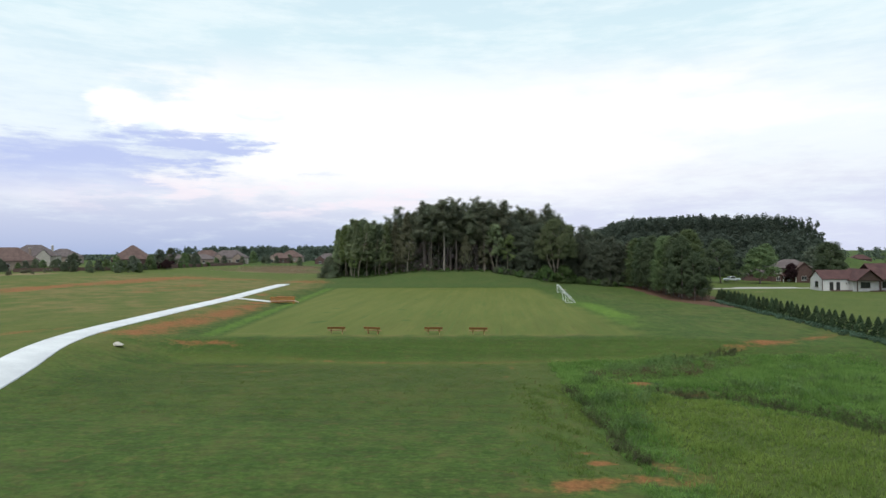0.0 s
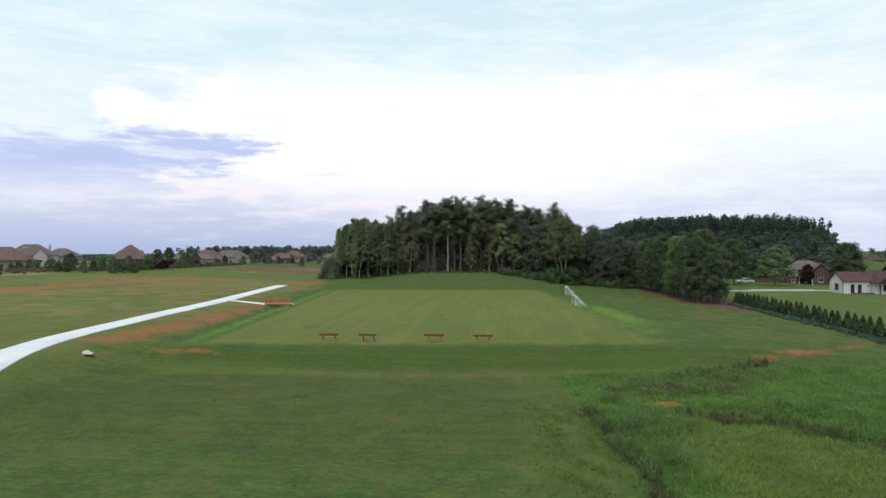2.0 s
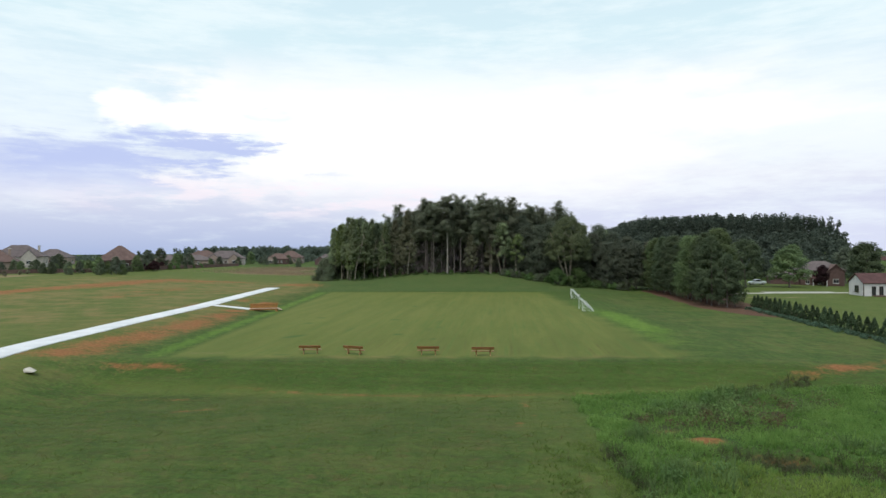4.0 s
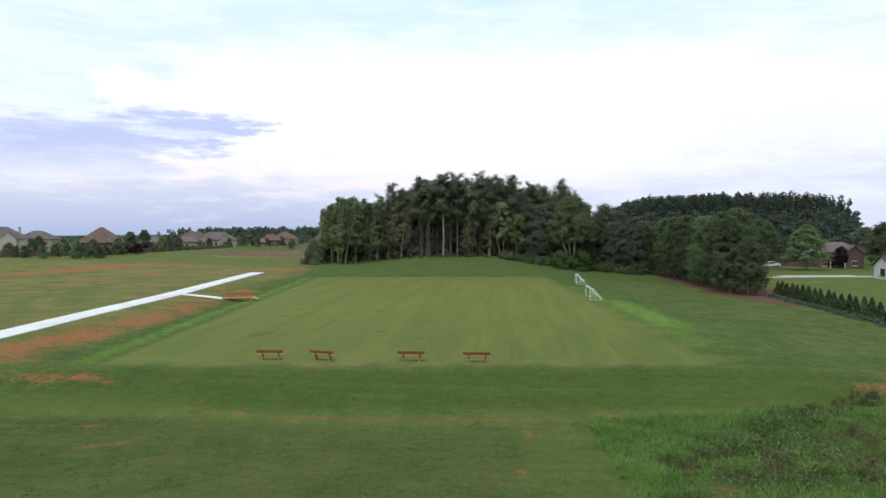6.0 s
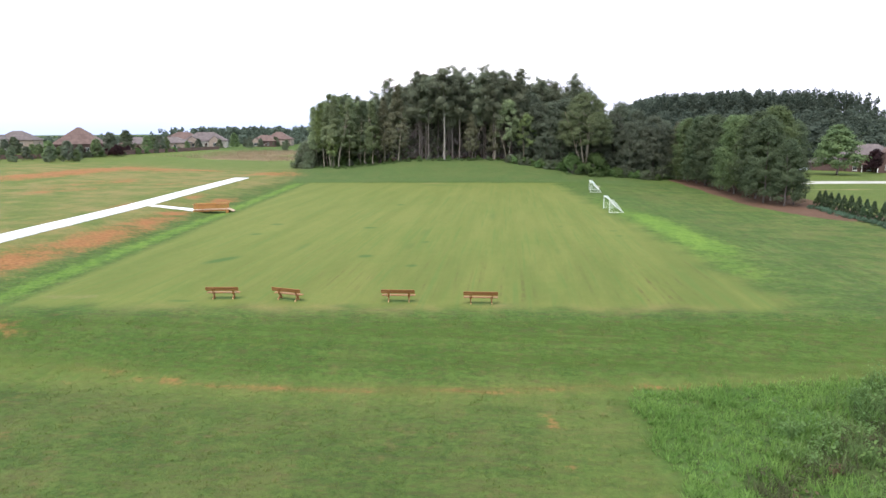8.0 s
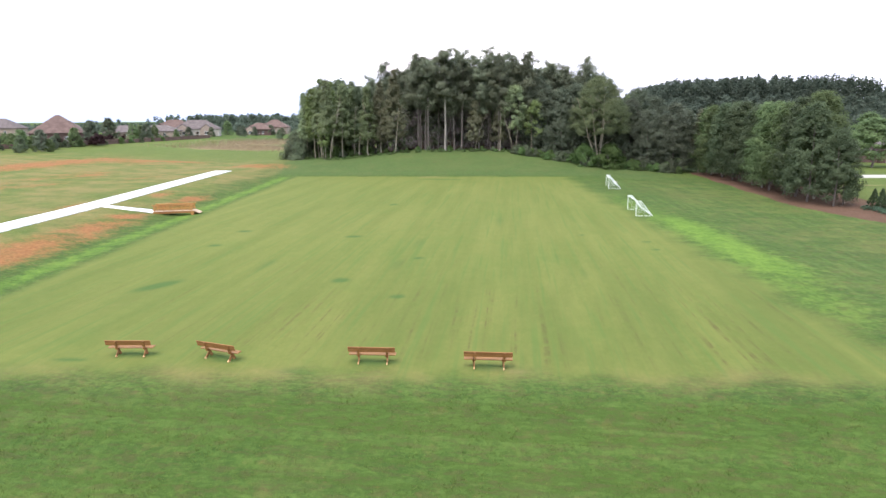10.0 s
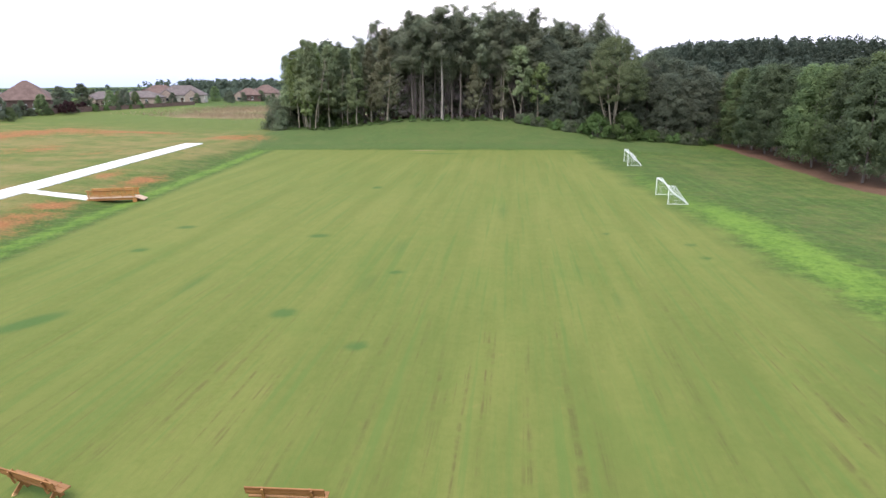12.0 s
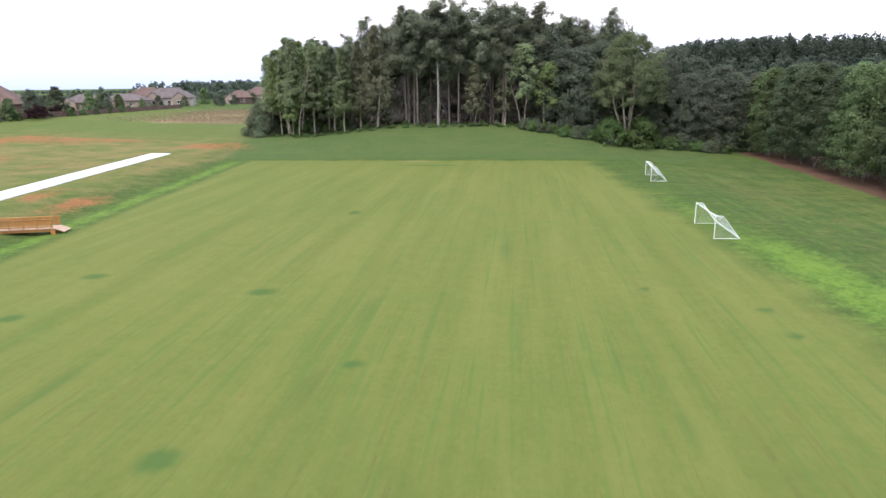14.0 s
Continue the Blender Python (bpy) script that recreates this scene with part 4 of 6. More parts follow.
def make_footbridge():
    """A small plank footbridge over the drainage ditch, with picketed rails."""
    b = thing("footbridge", -49.4, 131.2, 0.08, 15, "small orange-stained wooden footbridge with picketed rails over a ditch", "footbridge")
    long, wide, z = 5.0, 1.5, 0.39
    for s in (-wide / 2 + 0.1, wide / 2 - 0.1):
        part("beam", box((long, 0.10, 0.26), (0, s, z - 0.17), (0, 0, 0), 0.008), BRIDGE_WOOD, b)
    for s in (-wide / 2, wide / 2):
        for k in range(5):
            part("post", box((0.09, 0.09, 0.96), (-long / 2 + 0.25 + k * (long - 0.5) / 4, s, z + 0.32), (0, 0, 0), 0.006), BRIDGE_WOOD, b)
        part("top_rail", box((long + 0.1, 0.14, 0.04), (0, s, z + 0.82), (0, 0, 0), 0.005), BRIDGE_WOOD, b)
        part("upper_rail", box((long, 0.04, 0.09), (0, s * 0.955, z + 0.73), (0, 0, 0), 0.005), BRIDGE_WOOD, b)
        part("lower_rail", box((long, 0.04, 0.09), (0, s * 0.955, z + 0.16), (0, 0, 0), 0.005), BRIDGE_WOOD, b)
    picket = box((0.075, 0.03, 0.58), (0, 0, 0), (0, 0, 0), 0.004)
    me = bpy.data.meshes.new("picket")
    picket.to_mesh(me)
    picket.free()
    me.materials.append(BRIDGE_WOOD)
    for s in (-wide / 2, wide / 2):
        for k in range(37):
            part("picket", me, None, b, at=pose(-long / 2 + 0.14 + k * (long - 0.28) / 36, s * 1.0, z + 0.43))
    plank = box((0.138, wide + 0.1, 0.038), (0, 0, 0), (0, 0, 0), 0.004)
    me = bpy.data.meshes.new("plank")
    plank.to_mesh(me)
    plank.free()
    me.materials.append(DECK_WOOD)
    for k in range(34):
        part("plank", me, None, b, at=pose(-long / 2 + 0.095 + k * 0.1457, 0, z - 0.02, 0, 0, 0.3 * math.sin(k * 7)))
    part("landing_slab", box((0.9, 1.4, 0.10), (long / 2 + 0.38, 0, 0.20), (0, 24, 0), 0.01), DECK_WOOD, b, "pale sloping landing")
    part("abutment", box((0.4, 1.5, 1.1), (long / 2 - 0.15, 0, -0.28), (0, 0, 0), 0.01), BRIDGE_WOOD, b)
    part("abutment", box((0.4, 1.5, 1.1), (-long / 2 + 0.15, 0, -0.28), (0, 0, 0), 0.01), BRIDGE_WOOD, b)


make_footbridge()


def make_boulder(x, y, size, seed, label, name="boulder"):
    rng = random.Random(seed)
    rough = bmesh.new()
    for _ in range(17):
        v = Vector((rng.gauss(0, 1), rng.gauss(0, 1), rng.gauss(0, 1))).normalized() * 0.5
        lean = 0.75 + 0.5 * (0.5 - v.x)
        rough.verts.new((v.x * size[0], v.y * size[1], max(v.z * lean, -0.32) * size[2]))
    hull = bmesh.ops.convex_hull(rough, input=rough.verts)
    bmesh.ops.delete(rough, geom=[g for g in hull["geom_interior"] if isinstance(g, bmesh.types.BMVert)], context="VERTS")
    bm = rough
    bmesh.ops.bevel(bm, geom=bm.edges[:], offset=0.03, segments=1, affect="EDGES")
    ob = part(name, bm, STONE, None)
    ob.matrix_world = pose(x, y, float(height(x, y)) + 0.28 * size[2], 0, 0, -30)
    return tagged(ob, label, "boulder")


make_boulder(-46.9, 70.4, (2.3, 1.0, 0.6), 3.0, "pale weathered limestone boulder lying in the grass")
make_boulder(13.8, 175.4, (1.1, 0.8, 0.35), 8.0, "flat pale stone in the grass near the wood")


# ---- houses ----
def window(parent, at, wide, tall, turn=0.0, frame_mat=None):
    """A window set proud of a wall that looks along -y before the turn: frame, two panes, sill."""
    w = part("window", box((wide, 0.10, tall), (0, 0, 0), (0, 0, 0), 0.01), frame_mat or TRIM, parent, at=pose(*at, 0, 0, turn))
    for s in (-1, 1):
        part("pane", box((wide / 2 - 0.09, 0.04, tall - 0.16), (s * (wide / 4 - 0.01), -0.045, 0)), GLASS, w)
    part("sill", box((wide + 0.16, 0.16, 0.07), (0, -0.05, -tall / 2 - 0.03)), frame_mat or TRIM, w)
    return w


def hip_roof(w, d, base, rise, over=0.45, ridge=None):
    """A hipped roof with thick eaves; ridge is the ridge's length."""
    bm = bmesh.new()
    w, d = w + 2 * over, d + 2 * over
    ridge = max(0.3, w - d if ridge is None else ridge)
    low = [bm.verts.new((sx * w / 2, sy * d / 2, base)) for sx, sy in ((-1, -1), (1, -1), (1, 1), (-1, 1))]
    eave = [bm.verts.new((v.co.x, v.co.y, base + 0.18)) for v in low]
    a, b = bm.verts.new((-ridge / 2, 0, base + rise)), bm.verts.new((ridge / 2, 0, base + rise))
    bm.faces.new(low[::-1])
    for i in range(4):
        bm.faces.new((low[i], low[(i + 1) % 4], eave[(i + 1) % 4], eave[i]))
    bm.faces.new((eave[0], eave[1], b, a))
    bm.faces.new((eave[1], eave[2], b))
    bm.faces.new((eave[2], eave[3], a, b))
    bm.faces.new((eave[3], eave[0], a))
    bmesh.ops.recalc_face_normals(bm, faces=bm.faces)
    return bm


def gable_roof(w, d, base, rise, over=0.4, thick=0.16):
    """Two slopes with thickness; the ridge runs along x."""
    e = d / 2 + over
    drop = rise * over / (d / 2)
    line = [(-e, base - drop), (0, base + rise), (e, base - drop), (e, base - drop + thick), (0, base + rise + thick * 1.3), (-e, base - drop + thick)]
    bm = prism(line, -w / 2 - over, w / 2 + over)
    bmesh.ops.rotate(bm, verts=bm.verts, cent=(0, 0, 0), matrix=Matrix.Rotation(radians(90), 3, "Z"))
    return bm


def gable_block(w, d, tall, rise):
    """Walls with gabled ends; the ridge runs along x."""
    bm = prism([(-d / 2, -0.6), (d / 2, -0.6), (d / 2, tall), (0, tall + rise), (-d / 2, tall)], -w / 2, w / 2)
    bmesh.ops.rotate(bm, verts=bm.verts, cent=(0, 0, 0), matrix=Matrix.Rotation(radians(90), 3, "Z"))
    return bm


def make_house(x, y, turn, w, d, tall, rise, wall, roof, label, gables=1, chimney=False, ridge=None, gable_wall=None):
    """A suburban house: hipped main roof, gabled front bays, windows, door, chimney."""
    h = thing("house", x, y, None, turn, label, "house", "houses of the far estate")
    body = part("wall", box((w, d, tall + 0.6), (0, 0, tall / 2 - 0.3), (0, 0, 0), 0.02), wall, h)
    part("roof", hip_roof(w, d, tall, rise, 0.5, ridge), roof, h)
    for k in range(gables):
        gx = -w * 0.28 + k * w * 0.52
        gw = w * (0.34 - 0.06 * k)
        bay = gable_block(3.0, gw, tall, rise * 0.55)
        bmesh.ops.rotate(bay, verts=bay.verts, cent=(0, 0, 0), matrix=Matrix.Rotation(radians(90), 3, "Z"))
        bmesh.ops.translate(bay, verts=bay.verts, vec=(gx, -d / 2 - 0.3, 0))
        b = part("bay", bay, gable_wall or wall, h)
        top = gable_roof(5.5, gw, tall, rise * 0.55, 0.35)
        bmesh.ops.rotate(top, verts=top.verts, cent=(0, 0, 0), matrix=Matrix.Rotation(radians(90), 3, "Z"))
        bmesh.ops.translate(top, verts=top.verts, vec=(gx, -d / 2 + 1.2, 0.03))
        part("bay_roof", top, roof, h)
        window(h, (gx, -d / 2 - 1.82, tall * 0.48), 1.7, 1.5)
    for k in range(3):
        window(h, (-w * 0.42 + k * w * 0.17 + (k > 0) * w * 0.28, -d / 2 - 0.03, tall * 0.5), 1.1, 1.4)
    window(h, (w / 2 + 0.03, d * 0.1, tall * 0.5), 1.3, 1.4, 90)
    window(h, (-w / 2 - 0.03, -d * 0.1, tall * 0.5), 1.3, 1.4, -90)
    door = part("door", box((1.0, 0.12, 2.1), (w * 0.02, -d / 2 - 0.04, 1.05), (0, 0, 0), 0.01), DARK_TRIM, h)
    part("handle", rod((w * 0.02 + 0.38, -d / 2 - 0.14, 0.95), (w * 0.02 + 0.38, -d / 2 - 0.14, 1.15), 0.02), CHROME, door)
    if chimney:
        c = part("chimney", box((0.9, 0.7, rise * 0.8 + 1.2), (w * 0.36, d * 0.1, tall + rise * 0.42), (0, 0, 0), 0.02), gable_wall or wall, h)
        part("chimney_cap", box((1.1, 0.9, 0.14), (w * 0.36, d * 0.1, tall + rise * 0.82 + 0.67)), TRIM, c)
    return h


make_house(-188, 222, 35, 19, 13, 3.4, 5.2, TAN_WALL, BROWN_ROOF, "single-storey tan brick house with a broad brown hipped roof", 1, True)
make_house(-222, 278, 30, 20, 14, 4.6, 5.4, CREAM_WALL, GREY_ROOF, "cream two-gabled house with a grey-brown roof and chimney", 2, True)
make_house(-157, 252, 28, 15, 14, 3.6, 5.9, BRICK, BROWN_ROOF, "brick house under a tall pyramid-shaped brown roof", 0, False, 1.2)
make_house(-168, 306, 20, 15, 11, 2.6, 3.0, TAN_WALL, GREY_ROOF, "low tan house with a grey-brown hipped roof", 1)
make_house(-166, 328, 15, 17, 11, 2.6, 2.9, TAN_WALL, GREY_ROOF, "low tan house among small trees", 1)
make_house(-157, 346, 20, 20, 12, 3.2, 4.4, CREAM_WALL, GREY_ROOF, "cream house with two tan front gables and a grey-brown roof", 2, False, None, TAN_WALL)
make_house(-184, 374, 10, 18, 12, 3.4, 4.4, BRICK, BROWN_ROOF, "brown-roofed brick house farther back in the estate", 1)
make_house(-140, 380, 12, 13, 10, 2.8, 3.5, BRICK, BROWN_ROOF, "low brick house with a dull brown roof", 1, False, None, TAN_WALL)
make_house(-112, 392, 8, 16, 11, 3.2, 3.8, BRICK, GREY_ROOF, "dark brick house beyond the dry grass", 1)
make_house(-141, 405, 10, 15, 12, 3.4, 4.4, TAN_WALL, BROWN_ROOF, "tan house farther back in the estate", 1)
make_house(-258, 268, 30, 17, 13, 3.4, 4.8, TAN_WALL, BROWN_ROOF, "brown-roofed tan house at the edge of the estate", 1)
make_house(272, 540, -20, 16, 11, 3.2, 3.8, TAN_WALL, GREY_ROOF, "far tan house beyond the green field", 1)
make_house(296, 552, -20, 16, 11, 3.2, 3.8, BRICK, RED_ROOF, "far brick house beyond the green field", 1)
make_house(-246, 330, 20, 17, 13, 3.6, 4.6, TAN_WALL, GREY_ROOF, "grey-roofed tan house farther back in the estate", 1)


def make_white_house():
    """A long white ranch house: gabled wing, brick cross gable, higher main roof with a porch."""
    h = thing("ranch_house", 84.2, 182.3, -0.85, -2, "white-painted ranch house with a red-brown roof and brick porch", "house")
    wing = gable_block(8.8, 7.2, 3.3, 2.1)
    bmesh.ops.translate(wing, verts=wing.verts, vec=(4.4, 3.6, 0))
    part("wing_wall", wing, WHITE_WALL, h, "white-painted brick wing")
    top = gable_roof(8.8, 7.2, 3.3, 2.1, 0.35)
    bmesh.ops.translate(top, verts=top.verts, vec=(4.4, 3.6, 0.03))
    part("wing_roof", top, RED_ROOF, h)
    window(h, (-0.03, 3.3, 1.75), 1.9, 1.6, -90, DARK_TRIM)
    window(h, (2.3, -0.03, 1.35), 0.95, 2.2, 0, DARK_TRIM)
    window(h, (4.0, -0.03, 1.35), 0.95, 2.2, 0, DARK_TRIM)
    part("corner_board", box((0.14, 0.14, 3.3), (-0.02, -0.02, 1.65)), DARK_TRIM, h)
    part("wall_lamp", box((0.16, 0.2, 0.35), (6.0, -0.12, 2.0), (0, 0, 0), 0.02), DARK_TRIM, h)
    cross = gable_block(8.0, 6.0, 3.2, 2.6)
    bmesh.ops.rotate(cross, verts=cross.verts, cent=(0, 0, 0), matrix=Matrix.Rotation(radians(90), 3, "Z"))
    bmesh.ops.translate(cross, verts=cross.verts, vec=(9.8, 1.8, 0))
    part("cross_wing_wall", cross, WHITE_WALL, h)
    face = prism([(-3.0, 3.05), (3.0, 3.05), (0, 5.65)], -4.0, -3.86)
    bmesh.ops.translate(face, verts=face.verts, vec=(9.8, 0, 0))
    part("gable_facing", face, DARK_TRIM, h, "dark red-brown gable facing")
    for s in (-2.8, 2.8):
        part("porch_post", box((0.24, 0.24, 3.2), (9.8 + s, -3.8, 1.5), (0, 0, 0), 0.01), DARK_TRIM, h)
    part("porch_beam", box((6.0, 0.22, 0.3), (9.8, -3.8, 3.0), (0, 0, 0), 0.01), DARK_TRIM, h)
    top = gable_roof(10.2, 6.0, 3.2, 2.6, 0.5)
    bmesh.ops.rotate(top, verts=top.verts, cent=(0, 0, 0), matrix=Matrix.Rotation(radians(90), 3, "Z"))
    bmesh.ops.translate(top, verts=top.verts, vec=(9.8, 0.9, 0.03))
    part("cross_wing_roof", top, RED_ROOF, h)
    window(h, (9.8, -2.24, 1.7), 2.4, 1.6, 0, DARK_TRIM)
    part("main_wall", box((22, 9, 4.0), (23.6, 4.2, 1.4), (0, 0, 0), 0.02), WHITE_WALL, h)
    main = gable_roof(22, 12.5, 3.3, 3.9, 0.3)
    bmesh.ops.translate(main, verts=main.verts, vec=(23.6, 3.4, 0.03))
    part("main_roof", main, RED_ROOF, h)
    for k in range(5):
        part("porch_post", box((0.22, 0.22, 3.2), (13.6 + k * 4.2, -2.3, 1.5), (0, 0, 0), 0.01), DARK_TRIM, h)
    window(h, (15.9, -0.35, 1.7), 1.8, 1.7, 0, DARK_TRIM)
    window(h, (23.4, -0.35, 1.7), 1.8, 1.7, 0, DARK_TRIM)
    door = part("door", box((1.1, 0.12, 2.2), (19.2, -0.36, 1.2)), DARK_TRIM, h)
    part("handle", rod((19.6, -0.46, 1.05), (19.6, -0.46, 1.3), 0.02), CHROME, door)
    part("porch_floor", box((24, 3.6, 0.5), (22.9, -1.2, 0.02), (0, 0, 0), 0.02), BRICK, h)
    part("planting_bed_wall", box((11.5, 0.4, 0.45), (7.2, -1.7, 0.1), (0, 0, 0), 0.02), BRICK, h)
    return h


make_white_house()


def make_brick_house():
    h = thing("brick_house", 102, 242, -1.5, -12, "two-storey brown brick house with a brown roof", "house")
    part("wall", box((13, 9, 5.6), (0, 0, 2.4), (0, 0, 0), 0.02), BRICK, h)
    part("roof", hip_roof(13, 9, 5.2, 3.2, 0.5), GREY_ROOF, h)
    bay = gable_block(3, 5, 5.0, 2.2)
    bmesh.ops.rotate(bay, verts=bay.verts, cent=(0, 0, 0), matrix=Matrix.Rotation(radians(90), 3, "Z"))
    bmesh.ops.translate(bay, verts=bay.verts, vec=(3.4, -5.2, 0))
    part("bay", bay, BRICK, h)
    top = gable_roof(5.5, 5, 5.0, 2.2, 0.35)
    bmesh.ops.rotate(top, verts=top.verts, cent=(0, 0, 0), matrix=Matrix.Rotation(radians(90), 3, "Z"))
    bmesh.ops.translate(top, verts=top.verts, vec=(3.4, -4.0, 0.03))
    part("bay_roof", top, BROWN_ROOF, h)
    part("gable_siding", box((2.6, 0.1, 2.0), (-4.4, -4.53, 4.0)), CREAM_WALL, h, "pale siding panel under the eaves")
    for a, b in ((-4.4, 4.1), (-0.8, 4.1), (-4.4, 1.4), (-0.8, 1.4)):
        window(h, (a, -4.58, b), 1.1, 1.4)
    window(h, (3.4, -6.74, 1.8), 1.6, 1.5)
    part("side_wing", box((9, 7, 3.2), (-10.8, 0.6, 1.2), (0, 0, 0), 0.02), BRICK, h)
    part("side_roof", hip_roof(9, 7, 2.8, 2.2, 0.4), GREY_ROOF, h, at=pose(-10.8, 0.6, 0))
    part("porch_roof", box((4.4, 2.6, 0.2), (-1.2, -5.7, 2.75), (8, 0, 0), 0.02), RED_ROOF, h)
    for s in (-3.2, 0.8):
        part("porch_post", box((0.18, 0.18, 2.9), (s, -6.7, 1.2)), TRIM, h)


make_brick_house()


def make_car(x, y, turn, label):
    """A pickup: lower body, cab, bed, wheels, lamps."""
    c = thing("pickup_truck", x, y, None, turn, label, "truck")
    lower = prism([(-2.7, 0.55), (-2.75, 0.9), (-2.6, 1.05), (-1.35, 1.12), (2.7, 1.12), (2.75, 0.6), (2.6, 0.45), (-2.5, 0.45)], -0.95, 0.95)
    part("body", lower, CAR_PAINT, c)
    cab = prism([(-1.35, 1.1), (-0.65, 1.78), (0.85, 1.82), (1.15, 1.1)], -0.84, 0.84)
    k = part("cab", cab, CAR_PAINT, c)
    for s in (-1, 1):
        part("side_window", prism([(-1.05, 1.16), (-0.58, 1.68), (0.75, 1.72), (0.95, 1.16)], s * 0.835, s * 0.86), GLASS, k)
    part("windscreen", box((0.03, 1.5, 0.82), (-1.03, 0, 1.44), (0, 45.5, 0)), GLASS, k)
    part("tailgate", box((0.06, 1.8, 0.5), (2.77, 0, 0.88), (0, 0, 0), 0.01), CAR_PAINT, c)
    for s in (-0.7, 0.7):
        part("headlight", box((0.08, 0.36, 0.18), (-2.72, s, 0.86), (0, 0, 0), 0.02), CHROME, c)
    for ax in (-1.75, 1.75):
        for s in (-0.86, 0.86):
            w = part("wheel", rod((ax, s - 0.12, 0.38), (ax, s + 0.12, 0.38), 0.38, None, 18), RUBBER, c)
            part("rim", rod((ax, s - 0.13, 0.38), (ax, s + 0.13, 0.38), 0.22, None, 14), CHROME, w)


make_car(79.5, 236, 8, "silver-white pickup truck parked on the grass by the drive")


def make_fence(start, end, label, tall=1.7, step=2.4):
    """A board fence: posts, two rails and a close-boarded panel for each bay."""
    a, b = Vector(start), Vector(end)
    n = int((b - a).length / step)
    turn = math.degrees(math.atan2(b.y - a.y, b.x - a.x))
    f = thing("fence", a.x, a.y, 0.0, 0, label, "fence")
    for k in range(n):
        p, q = a.lerp(b, k / n), a.lerp(b, (k + 1) / n)
        z = float(height(p.x, p.y))
        part("post", box((0.11, 0.11, tall + 0.1), (p.x - a.x, p.y - a.y, z + tall / 2), (0, 0, turn)), FENCE_WOOD, f)
        m = (p + q) / 2
        z = float(height(m.x, m.y))
        part("panel", box((step - 0.05, 0.04, tall - 0.15), (m.x - a.x, m.y - a.y, z + tall / 2), (0, 0, turn)), FENCE_WOOD, f)
        part("rail", box((step, 0.07, 0.09), (m.x - a.x, m.y - a.y, z + tall - 0.1), (0, 0, turn)), FENCE_WOOD, f)


make_fence((-143, 225), (-141, 262), "weathered brown board fence behind the estate gardens")
make_fence((-141, 262), (-139, 322), "weathered brown board fence along the dry grass", 1.5)
make_fence((-165, 197), (-144, 224), "low brown garden fence beside the first house", 1.4)


# ---- trees ----
R = np.random.default_rng(11)
for n in range(5):
    tree_kind(f"pine{n}", *pine_parts(R, 22 + 1.2 * n, 0.42 + 0.06 * (n % 3), 3.9 + 0.25 * n, 0.215, 1.20, 105, 0.19 + 0.015 * n, R.normal() * 0.01), BARK, PINE)
for n in range(3):
    tree_kind(f"deep_pine{n}", *pine_parts(R, 23, 0.36, 3.8, 0.55, 1.15, 26, 0.25, R.normal() * 0.01), BARK, PINE)
tree_kind("hero_pine", *pine_parts(R, 23.4, 0.55, 3.9, 0.225, 1.25, 120, 0.31, -0.01), GREY_BARK, PINE)
for n in range(4):
    tree_kind(f"slender{n}", *leafy_parts(R, 18, 0.30, 2.4, 0.15, 130, 80, 0.13, 1, 0.03, 0.55, 0.0, 0.8), PALE_BARK, (VINE_LEAF, LIGHT_LEAF, VINE_LEAF, VINE_LEAF)[n])
for n in range(3):
    tree_kind(f"spire{n}", *leafy_parts(R, 17.5, 0.20, 2.9, 0.15, 140, 82, 0.15, 1, 0.03, 0.75, 0.10, 0.75), PALE_BARK, (CEDAR, BROWN_LEAF, OAK)[n])
for n in range(4):
    tree_kind(f"row{n}", *leafy_parts(R, 15.2, 0.11, 3.9, 0.17, 200, 74, 0.18, 1, 0.04, 0.36, 0.16, 0.95, 0.46), BARK, (ROW_DARK, ROW_LEAF, ROW_LEAF, ROW_DARK)[n])
tree_kind("end_tree", *leafy_parts(R, 16.4, 0.10, 4.9, 0.18, 300, 80, 0.20, 1, 0.04, 0.40, 0.10, 1.0, 0.5), PALE_BARK, ROW_LEAF)
for n in range(2):
    tree_kind(f"dark{n}", *leafy_parts(R, 14.5, 0.08, 4.6, 0.20, 190, 60, 0.18, 1, 0.04, 0.36, 0.14, 1.1, 0.42), BARK, (DARK_CEDAR, OLIVE_LEAF)[n])
for n in range(2):
    tree_kind(f"deep_bush{n}", *leafy_parts(R, 14.5, 0.06, 4.0, 0.50, 90, 24, 0.18, 1, 0.04, 0.48, 0.12, 1.2), BARK, (CEDAR, OAK)[n])
for n in range(3):
    tree_kind(f"round{n}", *leafy_parts(R, 12, 0.20, 4.9, 0.24, 130, 62, 0.22, 1, 0.06, 0.36, 0.0, 1.15), BARK, (ROW_LEAF, DARK_CEDAR, ROW_DARK)[n])
tree_kind("vine_tree", *leafy_parts(R, 19.6, 0.42, 7.0, 0.14, 440, 115, 0.22, 4, 0.17, 0.30, 0.22, 0.95, 0.4), PALE_BARK, OAK)
for n in range(2):
    tree_kind(f"young{n}", *leafy_parts(R, 14, 0.36, 3.1, 0.17, 70, 84, 0.10, 2, 0.12, 0.36, 0.0, 0.9), PALE_BARK, (VINE_LEAF, LIGHT_LEAF)[n])
tree_kind("dull_sapling", *leafy_parts(R, 11.5, 0.24, 2.3, 0.19, 60, 76, 0.09, 1, 0.04, 0.7, 0.12, 0.75), PALE_BARK, BROWN_LEAF)
for n in range(3):
    tree_kind(f"shrub{n}", *leafy_parts(R, 3.0, 0.03, 2.2, 0.12, 70, 62, 0.06, 3, 0.35, 0.50, 0.1, 0.62), BARK, (SHRUB_LEAF, CEDAR, SHRUB_LEAF)[n])
